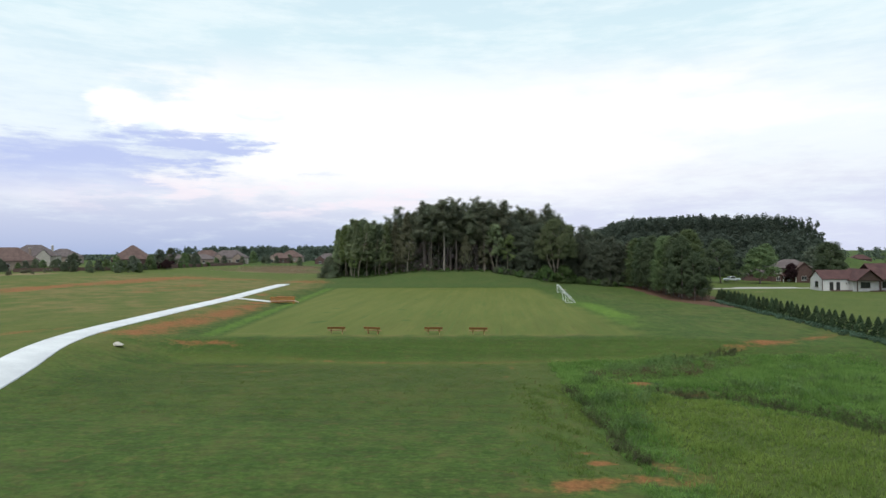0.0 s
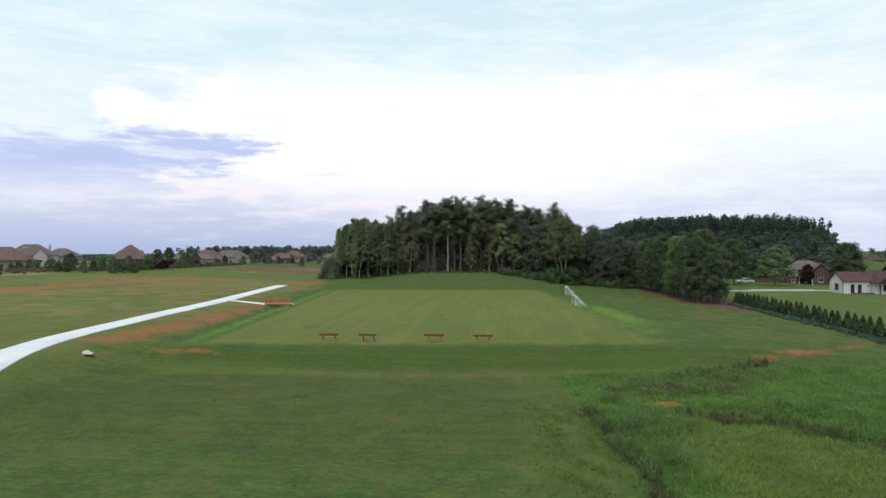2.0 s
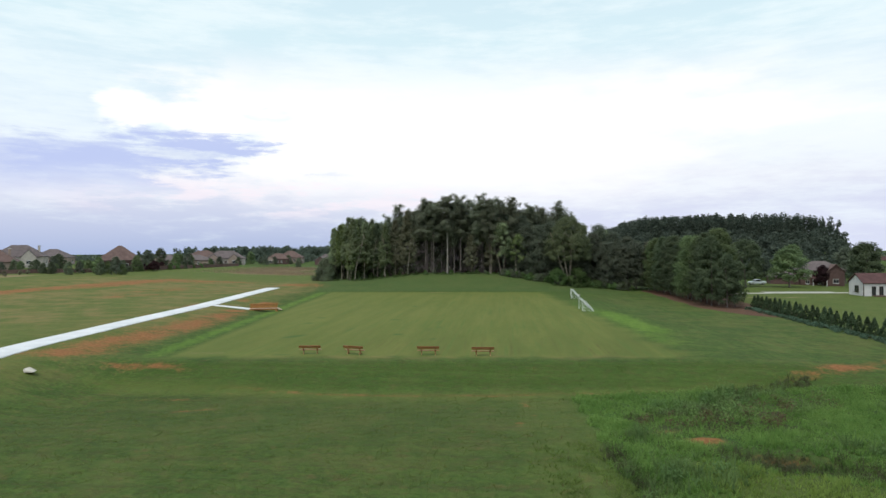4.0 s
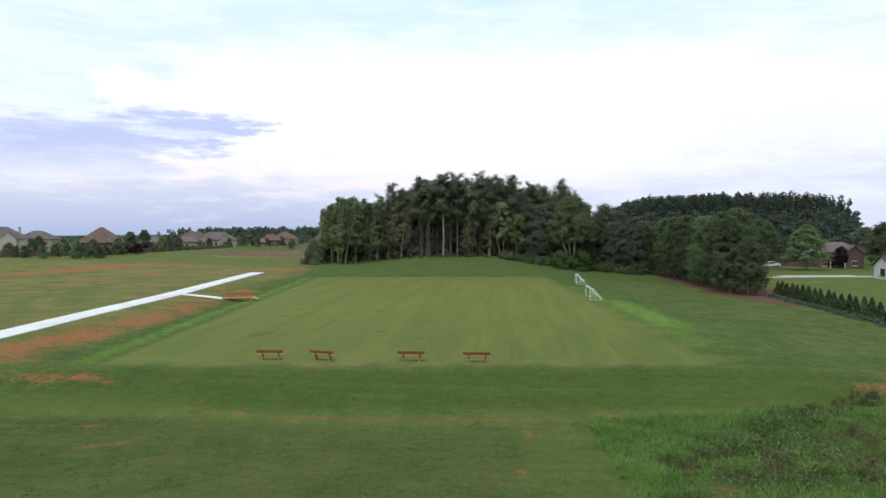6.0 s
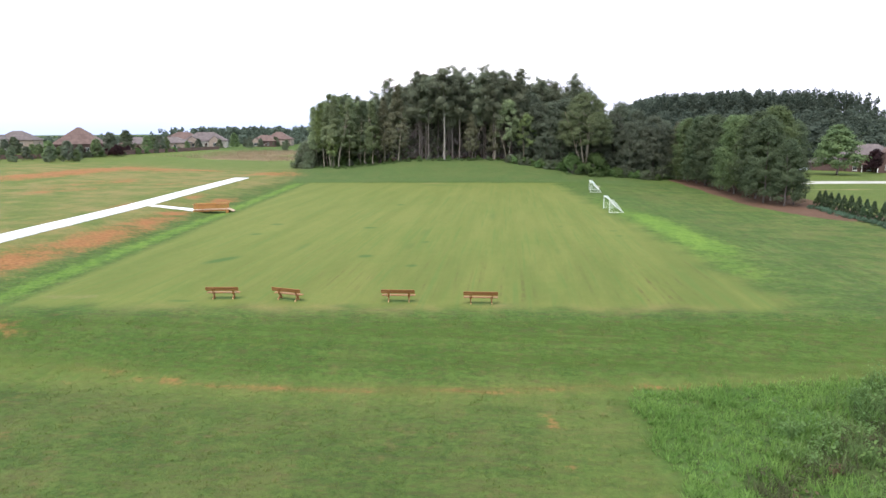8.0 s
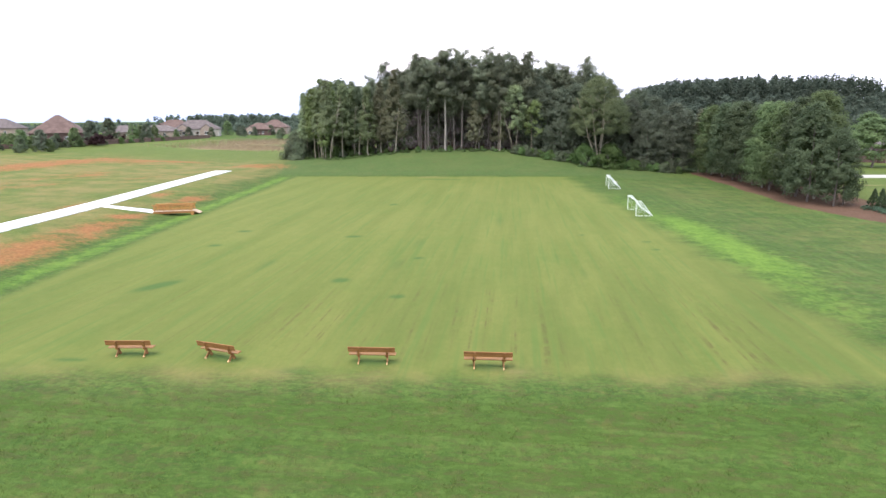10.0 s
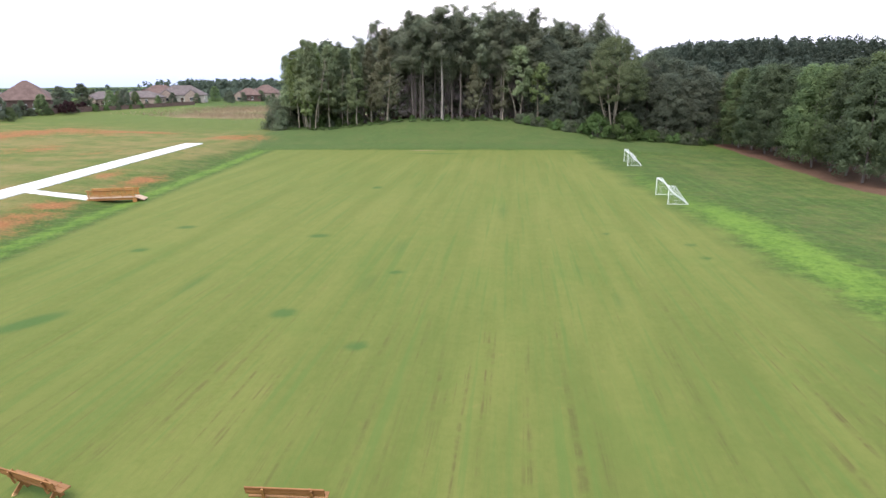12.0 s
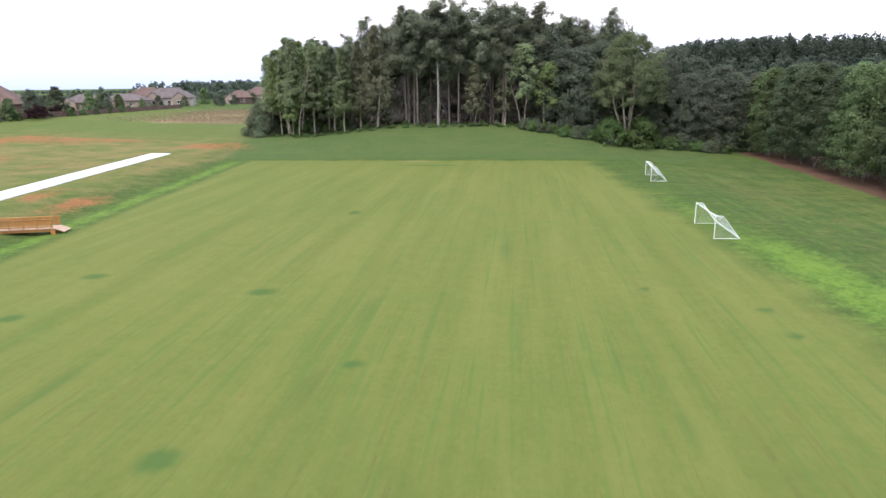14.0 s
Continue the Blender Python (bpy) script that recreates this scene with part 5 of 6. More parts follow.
tree_kind("weed_clump", *leafy_parts(R, 3.0, 0.03, 2.6, 0.20, 30, 30, 0.05, 3, 0.4, 0.5, 0.1, 0.7), BARK, SHRUB_LEAF)
tree_kind("brown_shrub", *leafy_parts(R, 3.0, 0.05, 2.0, 0.26, 34, 26, 0.06, 2, 0.3, 0.5, 0.0, 0.6), BARK, BROWN_LEAF)
tree_kind("low_cover", *leafy_parts(R, 3.0, 0.05, 3.0, 0.32, 24, 18, 0.06, 1, 0.35, 0.45, 0.1, 0.9), BARK, COVER_LEAF)
for n in range(3):
    tree_kind(f"garden{n}", *leafy_parts(R, 12, 0.06, 5.2, 0.42, 100, 36, 0.22, 1, 0.06, 0.42, 0.12, 1.2), BARK, (ROW_LEAF, DARK_CEDAR, CEDAR)[n])
tree_kind("red_tree", *leafy_parts(R, 6.2, 0.20, 2.5, 0.28, 60, 42, 0.10, 1, 0.06, 0.45, 0.0, 0.8), BARK, RED_LEAF)
for n in range(2):
    tree_kind(f"thuja{n}", *leafy_parts(R, 2.6, 0.02, 1.12, 0.085, 190, 30, 0.04, 1, 0.01, 0.95, 0.0, 0.13), BARK, HEDGE_LEAF)
tree_kind("bare_snag", *pine_parts(R, 15, 0.85, 0.8, 0.25, 0.4, 12, 0.13, 0.02), PALE_BARK, BROWN_LEAF)

WOOD_GROUP = "trees of the wood"
# the edge of the wood, from its thicket corner to the vine-covered trees
for k, (x, y, s, tall) in enumerate([(-58.6, 213.5, 0.92, 1.0), (-55.6, 210.6, 0.98, 1.0), (-53.2, 208.6, 1.02, 1.05), (-50.6, 206.9, 1.0, 1.06), (-48.4, 210.6, 1.0, 1.0), (-52.0, 213.0, 1.05, 1.02), (-60.5, 218.0, 0.9, 0.95), (-46.2, 213.5, 0.95, 1.0), (-56.5, 217.0, 1.0, 1.0)]):
    plant(f"slender{k % 4}", "slender_tree", x, y, s, k * 77, tall, "slender broadleaf tree with a pale bare lower stem", "tree", WOOD_GROUP, lean=(2.5, -2, 1.5)[k % 3])
for x, y, s in ((-62.6, 216.5, 2.0), (-60.4, 213.2, 1.6), (-63.6, 221, 2.1), (-59.8, 211.0, 1.3), (-62.0, 224.0, 2.4)):
    plant("shrub1", "thicket_shrub", x, y, s, x * 31, 1.15, "dark green thicket shrub at the corner of the wood", "shrub", WOOD_GROUP)
plant("spire2", "forest_tree", -41.4, 208.8, 0.96, 30, 1.0, "narrow fresh-green forest tree leafed low down", "tree", WOOD_GROUP)
plant("spire0", "forest_tree", -44.6, 212.5, 1.0, 200, 1.0, "narrow dark green tree at the edge of the wood", "tree", WOOD_GROUP)
plant("spire1", "forest_tree", -34.2, 207.3, 1.12, 10, 1.0, "olive-brown tree with drooping foliage and a pale stem", "tree", WOOD_GROUP)
plant("spire1", "forest_tree", -38.6, 211.0, 1.0, 110, 1.0, "olive-brown tree in the shade of the pines", "tree", WOOD_GROUP)
plant("hero_pine", "pine_tree", -22.1, 208.6, 0.97, 40, 1.0, "tall pine with a long pale bare trunk", "pine tree", WOOD_GROUP)
plant("dull_sapling", "sapling", -14.7, 208.6, 1.0, 0, 1.0, "dull olive sapling before the dark pines", "tree", WOOD_GROUP)
plant("dull_sapling", "sapling", -9.2, 211.0, 0.9, 90, 1.0, "dull olive sapling before the dark pines", "tree", WOOD_GROUP)
plant("young0", "young_tree", -5.2, 208.6, 1.06, 20, 1.05, "young tree with light green leaves and thin pale stems", "tree", WOOD_GROUP)
plant("young1", "young_tree", -1.0, 207.6, 0.9, 70, 1.0, "leaning young tree with yellow-green leaves", "tree", WOOD_GROUP, lean=5)
plant("young1", "young_tree", -52.0, 206.8, 0.62, 10, 1.05, "small yellow-green tree between pale stems", "tree", WOOD_GROUP)
plant("vine_tree", "vine_covered_tree", 14.0, 202.0, 1.0, 15, 1.0, "broad tree draped in vines with forked pale trunks", "tree", WOOD_GROUP)
for x, y in ((-28.9, 211.5), (-27.4, 212.6), (-26.4, 210.2), (-20.1, 211.8), (-18.0, 210.4), (-13.7, 211.0), (-11.0, 213.2), (-9.0, 210.2)):
    k = int(abs(x * 7)) % 5
    plant(f"pine{k}", "pine_tree", x, y, (20.4 + 1.2 * (k % 2)) / (22 + 1.2 * k), x * 40, 1.0, "tall pine with a bare trunk in the shade of the wood", "pine tree", WOOD_GROUP, lean=(1.5, -1.0, 0.5)[k % 3])
# the pines whose crowns stand above the rest
for k, (x, y, tall) in enumerate([(-39.5, 222, 23.4), (-28.8, 214, 24.0), (-18.8, 217, 24.8), (-11.7, 214, 24.7), (-6.1, 217, 24.3), (-2.1, 213, 24.1), (3.5, 222, 22.4), (8.0, 224, 23.1), (12.2, 218, 25.0), (16.0, 222, 22.4), (-15.6, 220, 23.4), (-8.9, 222, 24.4), (-35.0, 222, 20.7), (-27.0, 222, 22.8), (-24.5, 216, 23.6)]):
    plant(f"pine{k % 5}", "pine_tree", x, y, tall / (23.3 + 1.2 * (k % 5)), k * 83, 1.0, "tall pine with a rounded crown above its neighbours", "pine tree", WOOD_GROUP)
plant("bare_snag", "dead_tree", -8.6, 209.8, 1.0, 0, 1.1, "thin bare dead stem at the edge of the wood", "tree", WOOD_GROUP)

# the body of the wood
tops = ((-60, 15), (-46, 19.8), (-38, 21.0), (-36, 21.0), (-28, 21.8), (-8, 22.6), (0, 22.8), (8, 23.6), (14, 23.2), (18, 20.0), (21, 16), (40, 13))
rows = 0
for row, y in enumerate(np.arange(219, 252, 6.0)):
    for x in np.arange(-52, 31, 5.8):
        px, py = x + R.normal() * 1.1 + (row % 2) * 2.6, y + R.normal() * 1.2
        if py < 214 and px > -4 or (px > 20 and py < 205) or px < -56 + (row < 2) * 6:
            continue
        want = np.interp(px, [a for a, _ in tops], [b for _, b in tops]) * (0.84 + 0.13 * R.random())
        n = int(R.integers(0, 3 if row > 1 else 5))
        kind, own = (f"deep_pine{n}", 23) if row > 1 else (f"pine{n}", 22 + 1.2 * n)
        plant(kind, "pine_tree", px, py, want / own, R.random() * 360, 1.0, "tall dark pine standing close among others", "pine tree", WOOD_GROUP)
# younger growth that closes the wood behind and between the trunks
for k in range(44):
    x, y = -54 + 88 * ((k % 22) + R.random()) / 22, (252 if k < 22 else 226) + R.normal() * 5
    plant(f"deep_bush{k % 2}", "understorey_tree", x, y, (0.75 if k >= 22 else 1.2) + 0.2 * R.random(), k * 71, 1.0, "dense young tree in the shade of the tall pines", "tree", WOOD_GROUP)
for k, (x, y, s) in enumerate([(-60.5, 223, 0.95), (-58, 224, 1.05), (-53, 220, 1.0), (-48, 219, 1.05), (-43, 218, 1.0), (-58, 234, 1.15), (-54, 230, 1.2), (-62, 230, 0.9)]):
    plant(f"deep_bush{k % 2}", "understorey_tree", x, y, s, k * 71, 1.15, "dense young tree in the shade of the tall pines", "tree", WOOD_GROUP)
for k in range(14):
    plant(f"shrub{k % 3}", "undergrowth_shrub", -61 + 18 * (k % 7) / 6 + R.normal() * 0.6, 213.5 + 3.5 * (k // 7), 0.55 + 0.3 * R.random(), k * 40, 1.1, "leafy undergrowth between pale stems", "shrub", "undergrowth of the wood")
# grey-brown twigs added between the trunks to lift the dark inside the wood
rng = np.random.default_rng(73)
n = 900
mids = np.stack([-46 + 58 * rng.random(n), 212.5 + 13 * rng.random(n) ** 1.3, np.zeros(n)], 1)
mids[:, 2] = height(mids[:, 0], mids[:, 1]) + 0.4 + 9.5 * rng.random(n) ** 1.2
r = 0.7 + 0.9 * rng.random(n)
twigs = new("dead_twigs", np_mesh("dead_twigs", *sprays(rng, mids, np.stack([r, r, r * 0.9], 1), 46, 0.30, 0.10, 0.2, 0.4), FILL_TWIG))
tagged(twigs, "grey-brown twigs added between the pine trunks to lighten the dark wood", "brush", kind="stuff")
# lower, darker trees behind the vine-hung edge and along its east side
for k, (x, y, s) in enumerate([(2.2, 208.5, 1.0), (6.0, 207.0, 1.05), (9.5, 209.5, 1.15), (20.8, 206.0, 0.92), (24.0, 212.0, 1.20), (25.4, 204.8, 0.88), (28.5, 213.0, 1.10), (31.4, 205.6, 1.02), (29.0, 206.0, 0.84), (34.5, 208.0, 0.92), (22.0, 208.0, 1.0), (35.5, 213.5, 0.95), (0.5, 213.0, 1.2), (14.0, 212.5, 1.2), (41.0, 215.0, 0.9)]):
    plant(f"dark{1 if k in (5, 7, 10) else 0}", "dark_conifer", x, y, s, k * 53, 1.05, "dull olive tree at the shaded edge of the wood" if k in (5, 7, 10) else "dense dark green conifer at the edge of the wood", "conifer", WOOD_GROUP)
plant("dull_sapling", "sapling", 37.6, 206.5, 1.22, 40, 1.0, "pale wispy sapling between the wood and the row", "tree", WOOD_GROUP)
# undergrowth along the front
for k in range(46):
    f = k / 45
    x = -5 + 37 * f
    y = 205.8 - 5.2 * smooth(0, 0.45, f) + R.normal() * 0.9 + 1.5 * f
    plant(f"shrub{int(R.integers(0, 3))}", "undergrowth_shrub", x, y, 0.45 + 0.38 * R.random(), R.random() * 360, 0.95, "leafy undergrowth and vines along the wood's edge", "shrub", "undergrowth of the wood")
for k in range(16):
    x = -45 + 40 * k / 15
    plant(f"shrub{k % 3}", "undergrowth_shrub", x, 210.2 + R.normal() * 1.0, 0.22 + 0.2 * R.random(), k * 40, 0.9, "low undergrowth between the trunks", "shrub", "undergrowth of the wood")
for k in range(72):
    x = -58 + 62 * k / 71 + R.normal() * 0.5
    y = np.interp(x, (-58, -50, -42, -34, -8, 4), (210.0, 205.6, 206.8, 206.6, 207.6, 205.6)) + R.normal() * 0.5
    plant("weed_clump", "edge_weed", x, y, 0.20 + 0.16 * R.random(), k * 61, 0.6, "low green weeds where the grass meets the wood", "weed clump", "undergrowth of the wood")
plant("shrub0", "vine_shrub", 10.6, 199.8, 1.5, 0, 1.0, "vine-covered mound below the forked tree", "shrub", "undergrowth of the wood")
plant("shrub2", "vine_shrub", 16.4, 199.6, 1.75, 120, 1.0, "vine-covered mound below the forked tree", "shrub", "undergrowth of the wood")

# the row of trees on the strip of pine straw
plant("end_tree", "row_tree", 41.4, 157.5, 0.98, 60, 1.0, "tall bright green broadleaf tree near the end of the row", "tree", "trees of the row")
plant("row0", "row_tree", 42.4, 150.6, 0.58, 200, 1.05, "low dark tree at the row's end, leafed to the ground", "tree", "trees of the row")
k = 0
for y in np.arange(149.5, 206, 4.9):
    for col in range(2):
        x = 39.6 + col * 4.0 + R.normal() * 0.5 - 0.02 * (y - 150)
        s = (0.92 + 0.11 * R.random()) * (0.74 if y < 152 else 1.0)
        n = int((0, 2, 3, 1, 0, 3, 2)[k % 7])
        if not (col and y < 162):
            plant(f"row{n}", "row_tree", x, y + R.normal() * 0.7 + col * 1.7, s, R.random() * 360, 1.0, "dense green tree of the row, on red-brown pine straw", "tree", "trees of the row")
        k += 1
# young evergreens that carry the row on as a hedge, over a bed of ground cover
for k in range(36):
    f = k / 35
    x, y = 45.3 - 1.4 * f, 148.5 - 71 * f
    plant(f"thuja{k % 2}", "hedge_evergreen", x + R.normal() * 0.08, y, 0.86 + 0.13 * R.random(), R.random() * 360, 1.12, "small cone-shaped evergreen planted in a line", "evergreen shrub", "evergreens of the hedge")
for k in range(110):
    f = k / 109
    plant("low_cover", "hedge_groundcover", 43.4 - 1.2 * f + 0.8 * (k % 2) + R.normal() * 0.3, 146.5 - 69 * f, 0.20 + 0.06 * R.random(), R.random() * 360, 0.75, "low blue-green ground cover along the hedge", "ground cover", "ground cover of the hedge")

# single trees about the houses
for x, y, n, s in ((72.0, 225, 2, 1.24), (106.5, 222.7, 2, 1.16), (99, 255, 0, 1.1), (116, 252, 1, 1.05), (124, 256, 1, 1.1), (128, 222, 0, 1.12), (62, 234, 1, 1.15), (56, 225, 1, 1.2)):
    plant(f"round{n}", "lawn_tree", x, y, s, x * 13, 1.0, "rounded broadleaf tree on the lawn", "tree", "trees about the houses")
plant("round0", "lawn_tree", 83.4, 221.5, 1.30, 40, 0.74, "low spreading broadleaf tree before the brick house", "tree", "trees about the houses")
plant("red_tree", "ornamental_tree", 97.0, 229, 1.05, 0, 1.0, "small dark purple-leaved ornamental tree", "tree")
gardens = [(-141, 216, 0.43), (-133, 213, 0.45), (-142, 231, 0.32), (-140, 236, 0.45), (-143, 248, 0.60), (-146, 262, 0.64), (-153, 287, 0.48), (-148, 288, 0.50), (-173, 345, 0.30), (-167, 345, 0.32), (-160, 343, 0.33), (-154, 343, 0.30), (-150, 363, 0.55), (-142, 359, 0.34), (-133, 378, 0.42), (-160, 314, 0.42), (-152, 328, 0.36), (-146, 338, 0.34), (-157, 298, 0.44), (-136, 364, 0.36), (-126, 376, 0.32), (-148, 310, 0.30)]
for k, (x, y, s) in enumerate(gardens):
    plant(f"garden{k % 3}", "garden_tree", x, y, s, k * 67, 1.1, "small garden tree behind the board fence", "tree", "garden trees of the estate")
more = [(-136, 350, 0.5), (-114, 340, 0.4), (-104, 372, 0.5), (-178, 206, 0.42), (-190, 203, 0.5), (-200, 210, 0.5), (-176, 240, 0.5), (-186, 256, 0.55), (-196, 268, 0.5), (-172, 290, 0.5), (-208, 246, 0.6), (-230, 256, 0.5), (-162, 356, 0.5), (-190, 330, 0.55)]
for k, (x, y, s) in enumerate(more):
    plant(f"garden{(k + 1) % 3}", "garden_tree", x, y, s * 0.85, k * 91, 1.1, "garden tree among the estate houses", "tree", "garden trees of the estate")
for k in range(34):
    x, y = -206 + 74 * k / 33 + R.normal() * 1.5, 205 + 9 * math.sin(k * 1.9) + R.normal() * 2 + 0.25 * k
    plant(f"garden{k % 3}", "garden_tree", x, y, 0.24 + 0.12 * R.random(), k * 67, 1.05, "low dark garden tree hiding the foot of the houses", "tree", "garden trees of the estate")
for k in range(10):
    plant("brown_shrub", "slope_shrub", -150 - 3.2 * math.sin(k * 2.3) - 0.9 * k, 178 + 3.1 * k + R.normal(), 0.30 + 0.22 * R.random(), k * 50, 0.9, "dull brown shrub on the dry slope by the estate", "shrub", "shrubs of the dry slope")
for x, y, size in ((-137.5, 243, 0.62), (-136.5, 239.5, 0.50), (-139, 247, 0.55)):
    plant("red_tree", "garden_shrub", x, y, size, x * 40, 1.0, "dull red-leaved shrub before the fence", "shrub", "garden shrubs of the estate")
for k in range(9):
    plant("red_tree", "garden_shrub", -142.6 + R.normal() * 0.4, 228 + k * 4.4 + R.normal(), 0.42 + 0.15 * R.random(), k * 50, 0.85, "dull red-leaved shrub before the fence", "shrub", "garden shrubs of the estate")
for k in range(14):
    plant(f"shrub{k % 3}", "garden_shrub", -141.0 + R.normal() * 0.5, 226 + k * 6.6 + R.normal(), 0.5 + 0.25 * R.random(), k * 50, 1.0, "green garden shrub at the fence", "shrub", "garden shrubs of the estate")


def far_wood(name, spots, leaf, per, mat, label, seed, levels=6):
    """A distant wood as one mass of many crowns: (x, y, base, top, half width) for each tree."""
    rng = np.random.default_rng(seed)
    mids, rads = [], []
    for x, y, z0, z1, r in spots:
        for g in np.linspace(0.2, 0.9, levels):
            w = r * (1 - g) ** 0.3 * (0.8 + 0.3 * rng.random())
            mids.append((x + rng.normal() * 0.3 * r, y + rng.normal() * 0.3 * r, z0 + (z1 - z0) * g))
            rads.append((max(1.5, w), max(1.5, w), (z1 - z0) * 0.72 / levels))
    ob = new(name, np_mesh(name, *sprays(rng, mids, rads, per, leaf, 0.65, 0.5, 0.3), mat))
    return tagged(ob, label, "woods", kind="stuff")


spots = []
for y in np.arange(428, 500, 6.5):
    for x in np.arange(66, 205, 5.4):
        foot = float(height(x, y))
        top = foot + 19.4 + 3.5 * math.sin((x - 66) / 146 * math.pi) ** 0.7 + R.normal() * 0.8
        spots.append((x + R.normal() * 1.2, y + R.normal() * 1.2, foot, top, 3.8))
for _ in range(210):
    y = 275 + 150 * R.random()
    x = 58 + (0.5 * y - 66) * R.random()
    if y > 285 or x < 110:
        foot = float(height(x, y))
        spots.append((x, y, foot, foot + 8 + 6 * R.random(), 4.2))
far_wood("far_pine_wood", spots, 0.62, 72, FAR_PINE, "dense dark wood with an even treetop line beyond the houses", 21)
spots = []
for x, y0, lo, hi, n in ((-600, 900, 2, 6, 340), (-1000, 1100, 1, 5, 260), (-140, 640, 7, 10, 200), (-240, 460, 2.0, 5.0, 230), (-120, 480, 4, 6.5, 120), (-420, 480, 2.5, 5.5, 230)):
    for _ in range(n):
        a = x + R.normal() * (240 if y0 > 700 else 90)
        spots.append((a, y0 + R.normal() * 30, 2, 3.8 + lo + (hi - lo) * R.random(), 4.4))
for _ in range(520):
    spots.append((-312 + 230 * R.random(), 620 + R.normal() * 22, 2, 13.6 + 3.6 * R.random() ** 1.5, 4.6))
for _ in range(260):
    spots.append((140 + 900 * R.random(), 720 + R.normal() * 60, -2, 7 + 6 * R.random(), 6.0))
far_wood("far_tree_belt", spots, 1.1, 22, FAR_PINE, "hazy belt of woods along the horizon", 22, 4)


# ---- rough growth ----
def tufts(name, places, tall, blades, wide, mat, label, seed, lean=0.45, category="grass", plain=False):
    """Grass or weeds as one mass: a few bent blades at each place."""
    rng = np.random.default_rng(seed)
    p = np.repeat(np.asarray(places, float), blades, 0)
    h = np.repeat(np.asarray(tall, float), blades)[:, None] * (0.55 + 0.7 * rng.random((len(p), 1)))
    a = rng.random((len(p), 1)) * 2 * np.pi
    out = np.concatenate([np.cos(a), np.sin(a), np.zeros_like(a)], 1)
    side = np.concatenate([-np.sin(a), np.cos(a), np.zeros_like(a)], 1) * wide * (0.6 + 0.8 * rng.random((len(p), 1)))
    base = p + out * 0.10 * rng.random((len(p), 1)) * h
    bend = out * h * lean * (0.4 + rng.random((len(p), 1)))
    up = np.array([0, 0, 1.0])
    verts = np.stack([base - side, base + side, base + bend * 0.45 + up * h * 0.65 + side * 0.7, base + bend * 0.45 + up * h * 0.65 - side * 0.7, base + bend + up * h + side * 0.1, base + bend + up * h - side * 0.1], 1)
    n = len(p)
    k = np.arange(n)[:, None] * 6
    quads = np.concatenate([k + [0, 1, 2, 3], k + [3, 2, 4, 5]], 0)
    if plain:
        verts, k = verts[:, [0, 1, 4, 5]], np.arange(n)[:, None] * 4
        quads = k + [0, 1, 2, 3]
    ob = new(name, np_mesh(name, verts.reshape(-1, 3), quads, mat))
    return tagged(ob, label, category, kind="stuff")


def scatter(count, x0, x1, y0, y1, keep, seed):
    rng = np.random.default_rng(seed)
    x, y = x0 + (x1 - x0) * rng.random(count), y0 + (y1 - y0) * rng.random(count)
    ok = keep(x, y) > rng.random(count)
    return np.stack([x[ok], y[ok], height(x[ok], y[ok]) + swell(x[ok], y[ok]) - 0.03], 1), rng


CLUMPS = [(15.2, 74.0, 8.5, 1.7, 35, 1.0), (9.5, 68.2, 4.0, 2.2, 42, 1.0), (13.0, 68.0, 3.5, 2.0, 20, 0.8), (2.6, 46.5, 9.0, 0.9, 94, 0.8), (4.0, 57.5, 2.2, 1.4, 30, 0.8), (5.0, 50.5, 3.0, 2.4, 60, 0.9), (4.2, 43.5, 4.0, 1.6, 80, 0.7), (17.5, 54.5, 6.0, 1.8, -25, 0.7), (24, 51, 6, 2.5, -25, 0.6), (24, 60, 8, 3.0, 25, 0.5), (27, 70, 9, 3.0, 30, 0.45)]
low_clay = SWALE_CLAY + EAST_CLAY
open_soil = lambda x, y: 1 - np.clip(blobs(x, y, low_clay) * 1.7, 0, 1)
growth = lambda x, y: weeds(x, y) * open_soil(x, y) * (0.80 + 0.20 * np.sin(x * 0.9 + 2 * np.sin(y * 0.5)))
patch = lambda x, y: 0.5 + 0.5 * np.sin(x * 2.4 + 2.1 * np.sin(y * 1.1)) * np.sin(y * 2.2 + 1.9 * np.sin(x * 1.3))
spots, rng = scatter(70000, 1.0, 38, 28, 80, lambda x, y: growth(x, y) * (1 - olive_side(x, y)) * (1 - 0.75 * hollow(x, y)), 31)
tall = (0.20 + 0.24 * rng.random(len(spots))) * (0.95 + 0.30 * np.sin(spots[:, 0] * 1.1 + 1.5 * np.sin(spots[:, 1] * 0.8)))
tufts("uncut_grass", spots, tall, 6, 0.020, UNCUT_BLADE, "uncut bright green grass beside the mown lawn", 41, 0.75, plain=True)
spots, rng = scatter(46000, 1.0, 38, 28, 80, lambda x, y: growth(x, y) * olive_side(x, y), 38)
tall = (0.18 + 0.20 * rng.random(len(spots))) * (0.95 + 0.25 * np.sin(spots[:, 0] * 1.1 + 1.5 * np.sin(spots[:, 1] * 0.8)))
tufts("olive_grass", spots, tall, 6, 0.019, OLIVE_BLADE, "uncut yellow-olive grass going to seed", 48, 0.6, plain=True)
spots, rng = scatter(20000, 1.0, 40, 28, 80, lambda x, y: weeds(x, y) * np.clip(blobs(x, y, CLUMPS) * 1.6 - 0.35, 0, 1) * open_soil(x, y), 32)
tufts("tall_weeds", spots, (0.35 + 0.55 * rng.random(len(spots))) * (0.8 + 0.4 * np.sin(spots[:, 0] * 2.1 + 2 * np.sin(spots[:, 1] * 1.7))), 8, 0.030, WEED_LEAF, "thickets of tall dull green weeds in the hollow", 42, 0.6, "weeds", True)


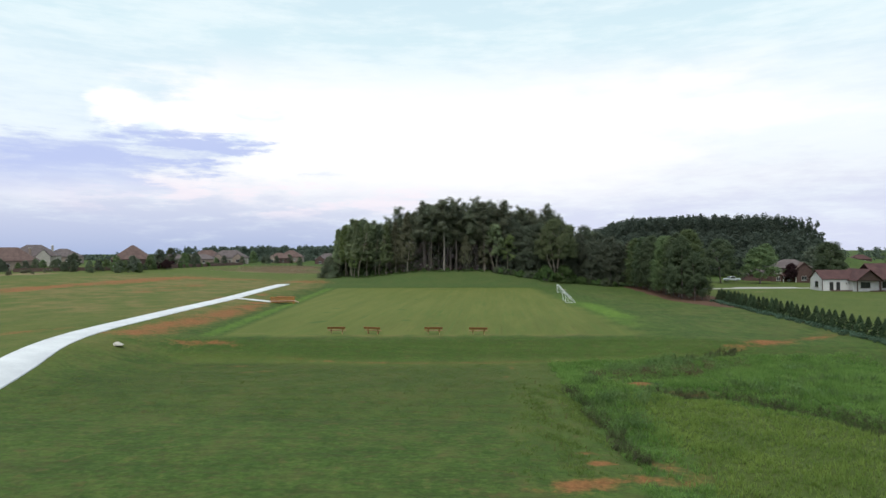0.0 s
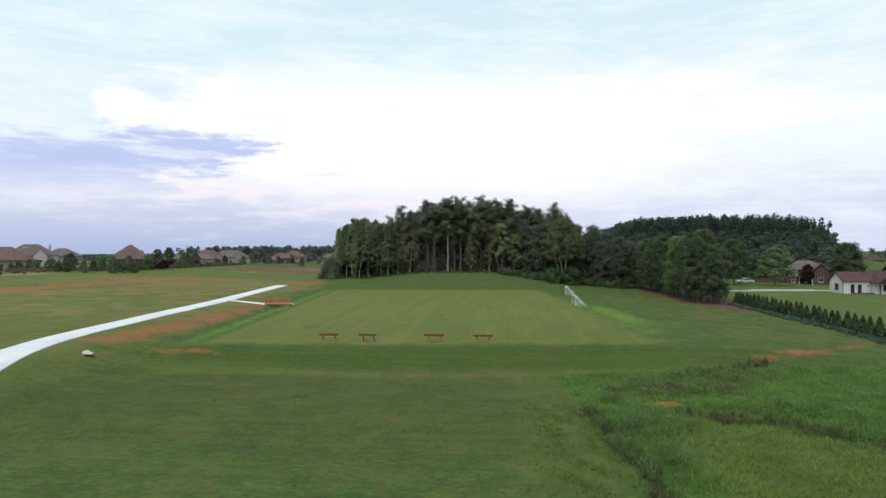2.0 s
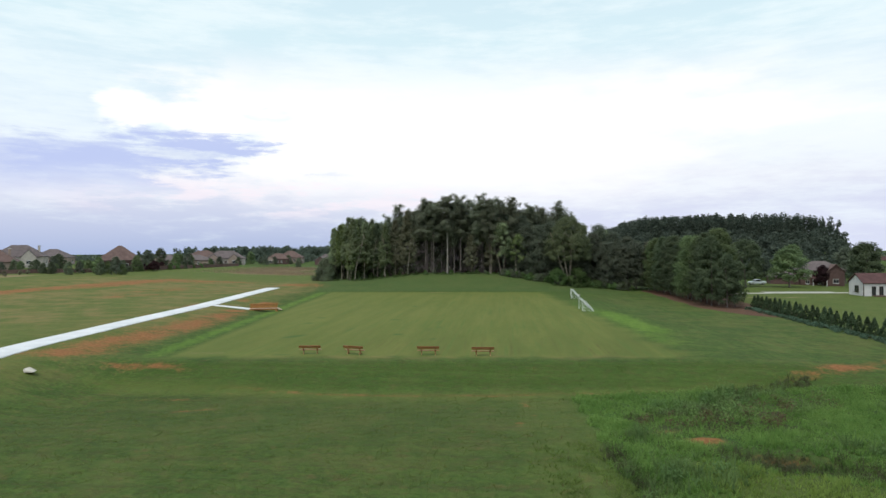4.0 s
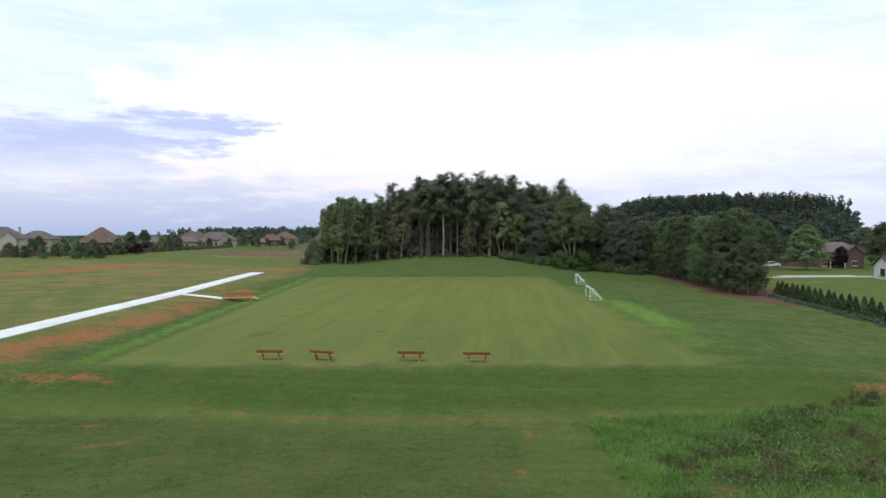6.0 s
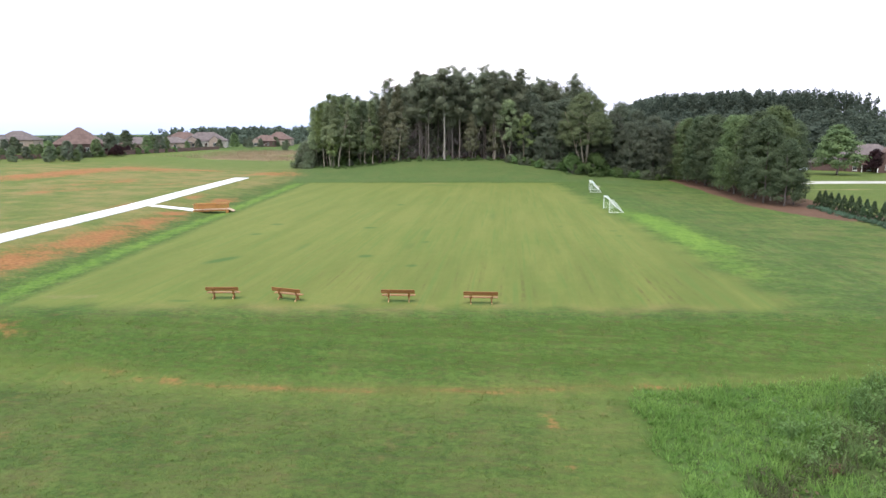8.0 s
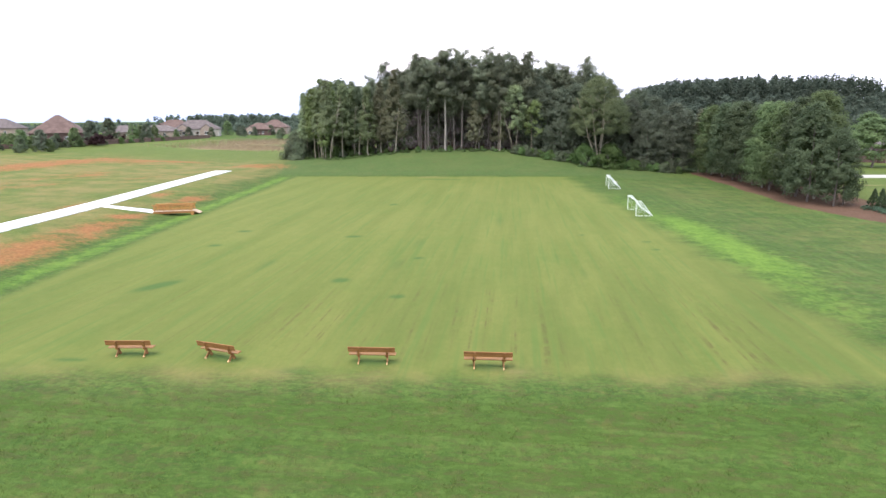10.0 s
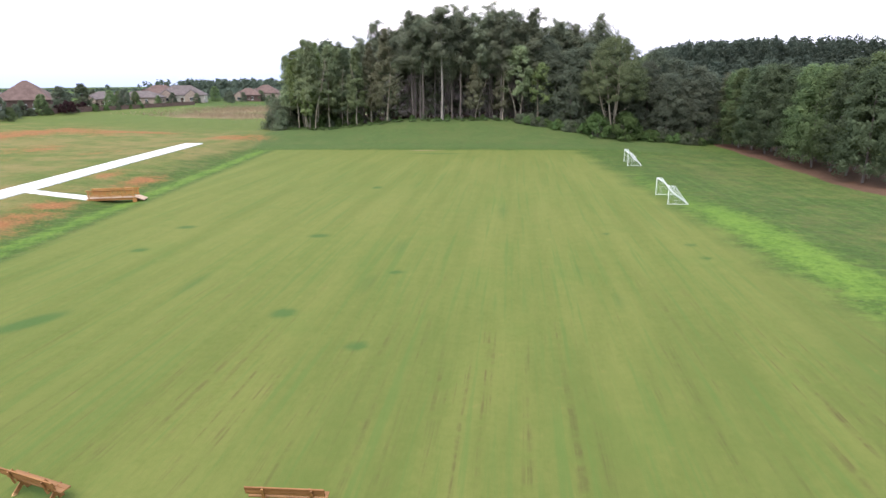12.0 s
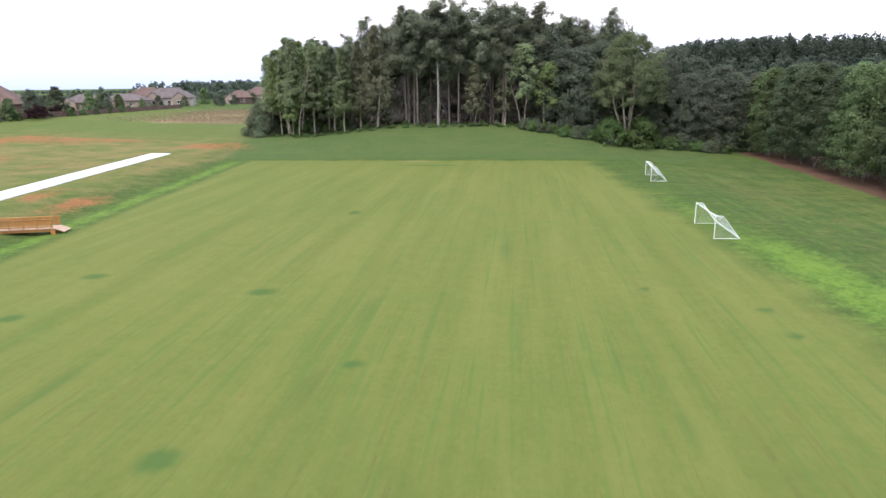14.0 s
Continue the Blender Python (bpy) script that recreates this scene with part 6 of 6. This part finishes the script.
def thicket(name, count, keep, size, leaf, per, mat, label, seed):
    """Bushy weeds as one mass: rounded clumps of small leaves, each on its own spot."""
    places, rng = scatter(count, 1.0, 40, 28, 80, keep, seed)
    r = size * (0.55 + 0.9 * rng.random(len(places)))
    mids = places + np.stack([np.zeros(len(r)), np.zeros(len(r)), r * 0.75], 1)
    ob = new(name, np_mesh(name, *sprays(rng, mids, np.stack([r, r, r * 1.05], 1), per, leaf, 0.45, 0.7, 0.5), mat))
    return tagged(ob, label, "weeds", kind="stuff")


thicket("bushy_weeds", 2400, lambda x, y: weeds(x, y) * np.clip(blobs(x, y, CLUMPS) * 1.5 - 0.45, 0, 1) * open_soil(x, y), 0.55, 0.085, 64, WEED_LEAF, "bushy dark green weeds standing above the grass", 51)
thicket("ditch_brush", 6000, lambda x, y: np.clip(gully(x, y)[1] * 1.3 - 0.35, 0, 1) * (1 - smooth(-0.6, -1.2, x - 1.6)), 0.34, 0.070, 40, DITCH_WEED, "dark brownish brush grown along the drains", 52)
thicket("dead_weeds", 1500, lambda x, y: weeds(x, y) * hollow(x, y) * smooth(0.55, 0.35, patch(x, y)), 0.50, 0.085, 60, DEAD_WEED, "reddish-brown dead weeds in the hollow", 53)
thicket("green_weed_bushes", 1500, lambda x, y: weeds(x, y) * hollow(x, y) * smooth(0.46, 0.66, patch(x, y)), 0.78, 0.095, 84, BUSH_LEAF, "fresh green weed bushes in the hollow", 54)
thicket("rush_clump", 160, lambda x, y: np.clip(blobs(x, y, [(10.2, 66.6, 1.0, 0.9, 0, 2.0)]) - 0.8, 0, 1) * 1.0 + 0 * x, 0.50, 0.10, 60, UNCUT_BLADE, "bright green clump of rushes in the hollow", 55)
spots, rng = scatter(13000, -130, -78, 250, 345, lambda x, y: np.clip(1.3 * blobs(x, y, [(-100, 272, 20, 14, 40, 1.0), (-110, 310, 34, 12, 80, 0.9)]), 0, 1), 37)
tufts("tall_dry_grass", spots, 0.35 + 0.35 * rng.random(len(spots)), 5, 0.036, DRY_GRASS, "tall dry grass left standing by the corner of the wood", 47, 0.5, plain=True)
spots, rng = scatter(26000, 1.0, 40, 28, 80, lambda x, y: np.maximum(np.clip(gully(x, y)[1] * 1.4 - 0.3, 0, 1), 0.8 * np.clip(blobs(x, y, [(10.6, 68.0, 2.2, 1.4, 40, 1.0), (8.0, 65.2, 2.4, 1.0, 10, 0.8), (11.4, 64.5, 2.0, 1.2, 60, 0.8)]), 0, 1)), 36)
tufts("ditch_weeds", spots, 0.25 + 0.35 * rng.random(len(spots)), 7, 0.022, DITCH_WEED, "dark brownish weeds standing in the ditch", 46, 0.5, "weeds", True)
spots, rng = scatter(4600, -3.5, 40, 28, 80, lambda x, y: np.maximum(weeds(x, y) * np.clip(blobs(x, y, CLUMPS) - 0.1, 0, 1) * 0.6, np.clip(blobs(x, y, [(-0.6, 44, 6, 1.6, 92, 0.5), (4.6, 35.5, 2.6, 1.0, -40, 0.8), (6.0, 58.5, 3.5, 1.2, 20, 0.9)]), 0, 1)), 33)
tufts("dry_weed_stems", spots, 0.25 + 0.3 * rng.random(len(spots)), 3, 0.008, SEED_HEAD, "dry brown weed stems among the green", 43, 0.3, "weeds")
spots, rng = scatter(90000, -42, 26, 44, 84, lambda x, y: (1 - weeds(x, y)) * smooth(0.2, 2.5, field_near(x) - 0.6 - y) * open_soil(x, y), 34)
tufts("mown_grass_tufts", spots, 0.04 + 0.05 * rng.random(len(spots)), 3, 0.014, LAWN_BLADE, "short uneven tufts in the mown lawn and on the bank", 44, 1.0, plain=True)
spots, rng = scatter(6000, -4.0, 2.2, 33, 56, lambda x, y: smooth(-4.0, 0.5, x) * (1 - weeds(x, y)) * open_soil(x, y) * (0.5 + 0.5 * np.sin(x * 2.2 + y * 0.9 + 2 * np.sin(y * 0.6))), 39)
tufts("rough_edge_grass", spots, 0.10 + 0.14 * rng.random(len(spots)), 6, 0.014, LAWN_BLADE, "rough uneven grass along the edge of the drain", 49, 0.8, plain=True)
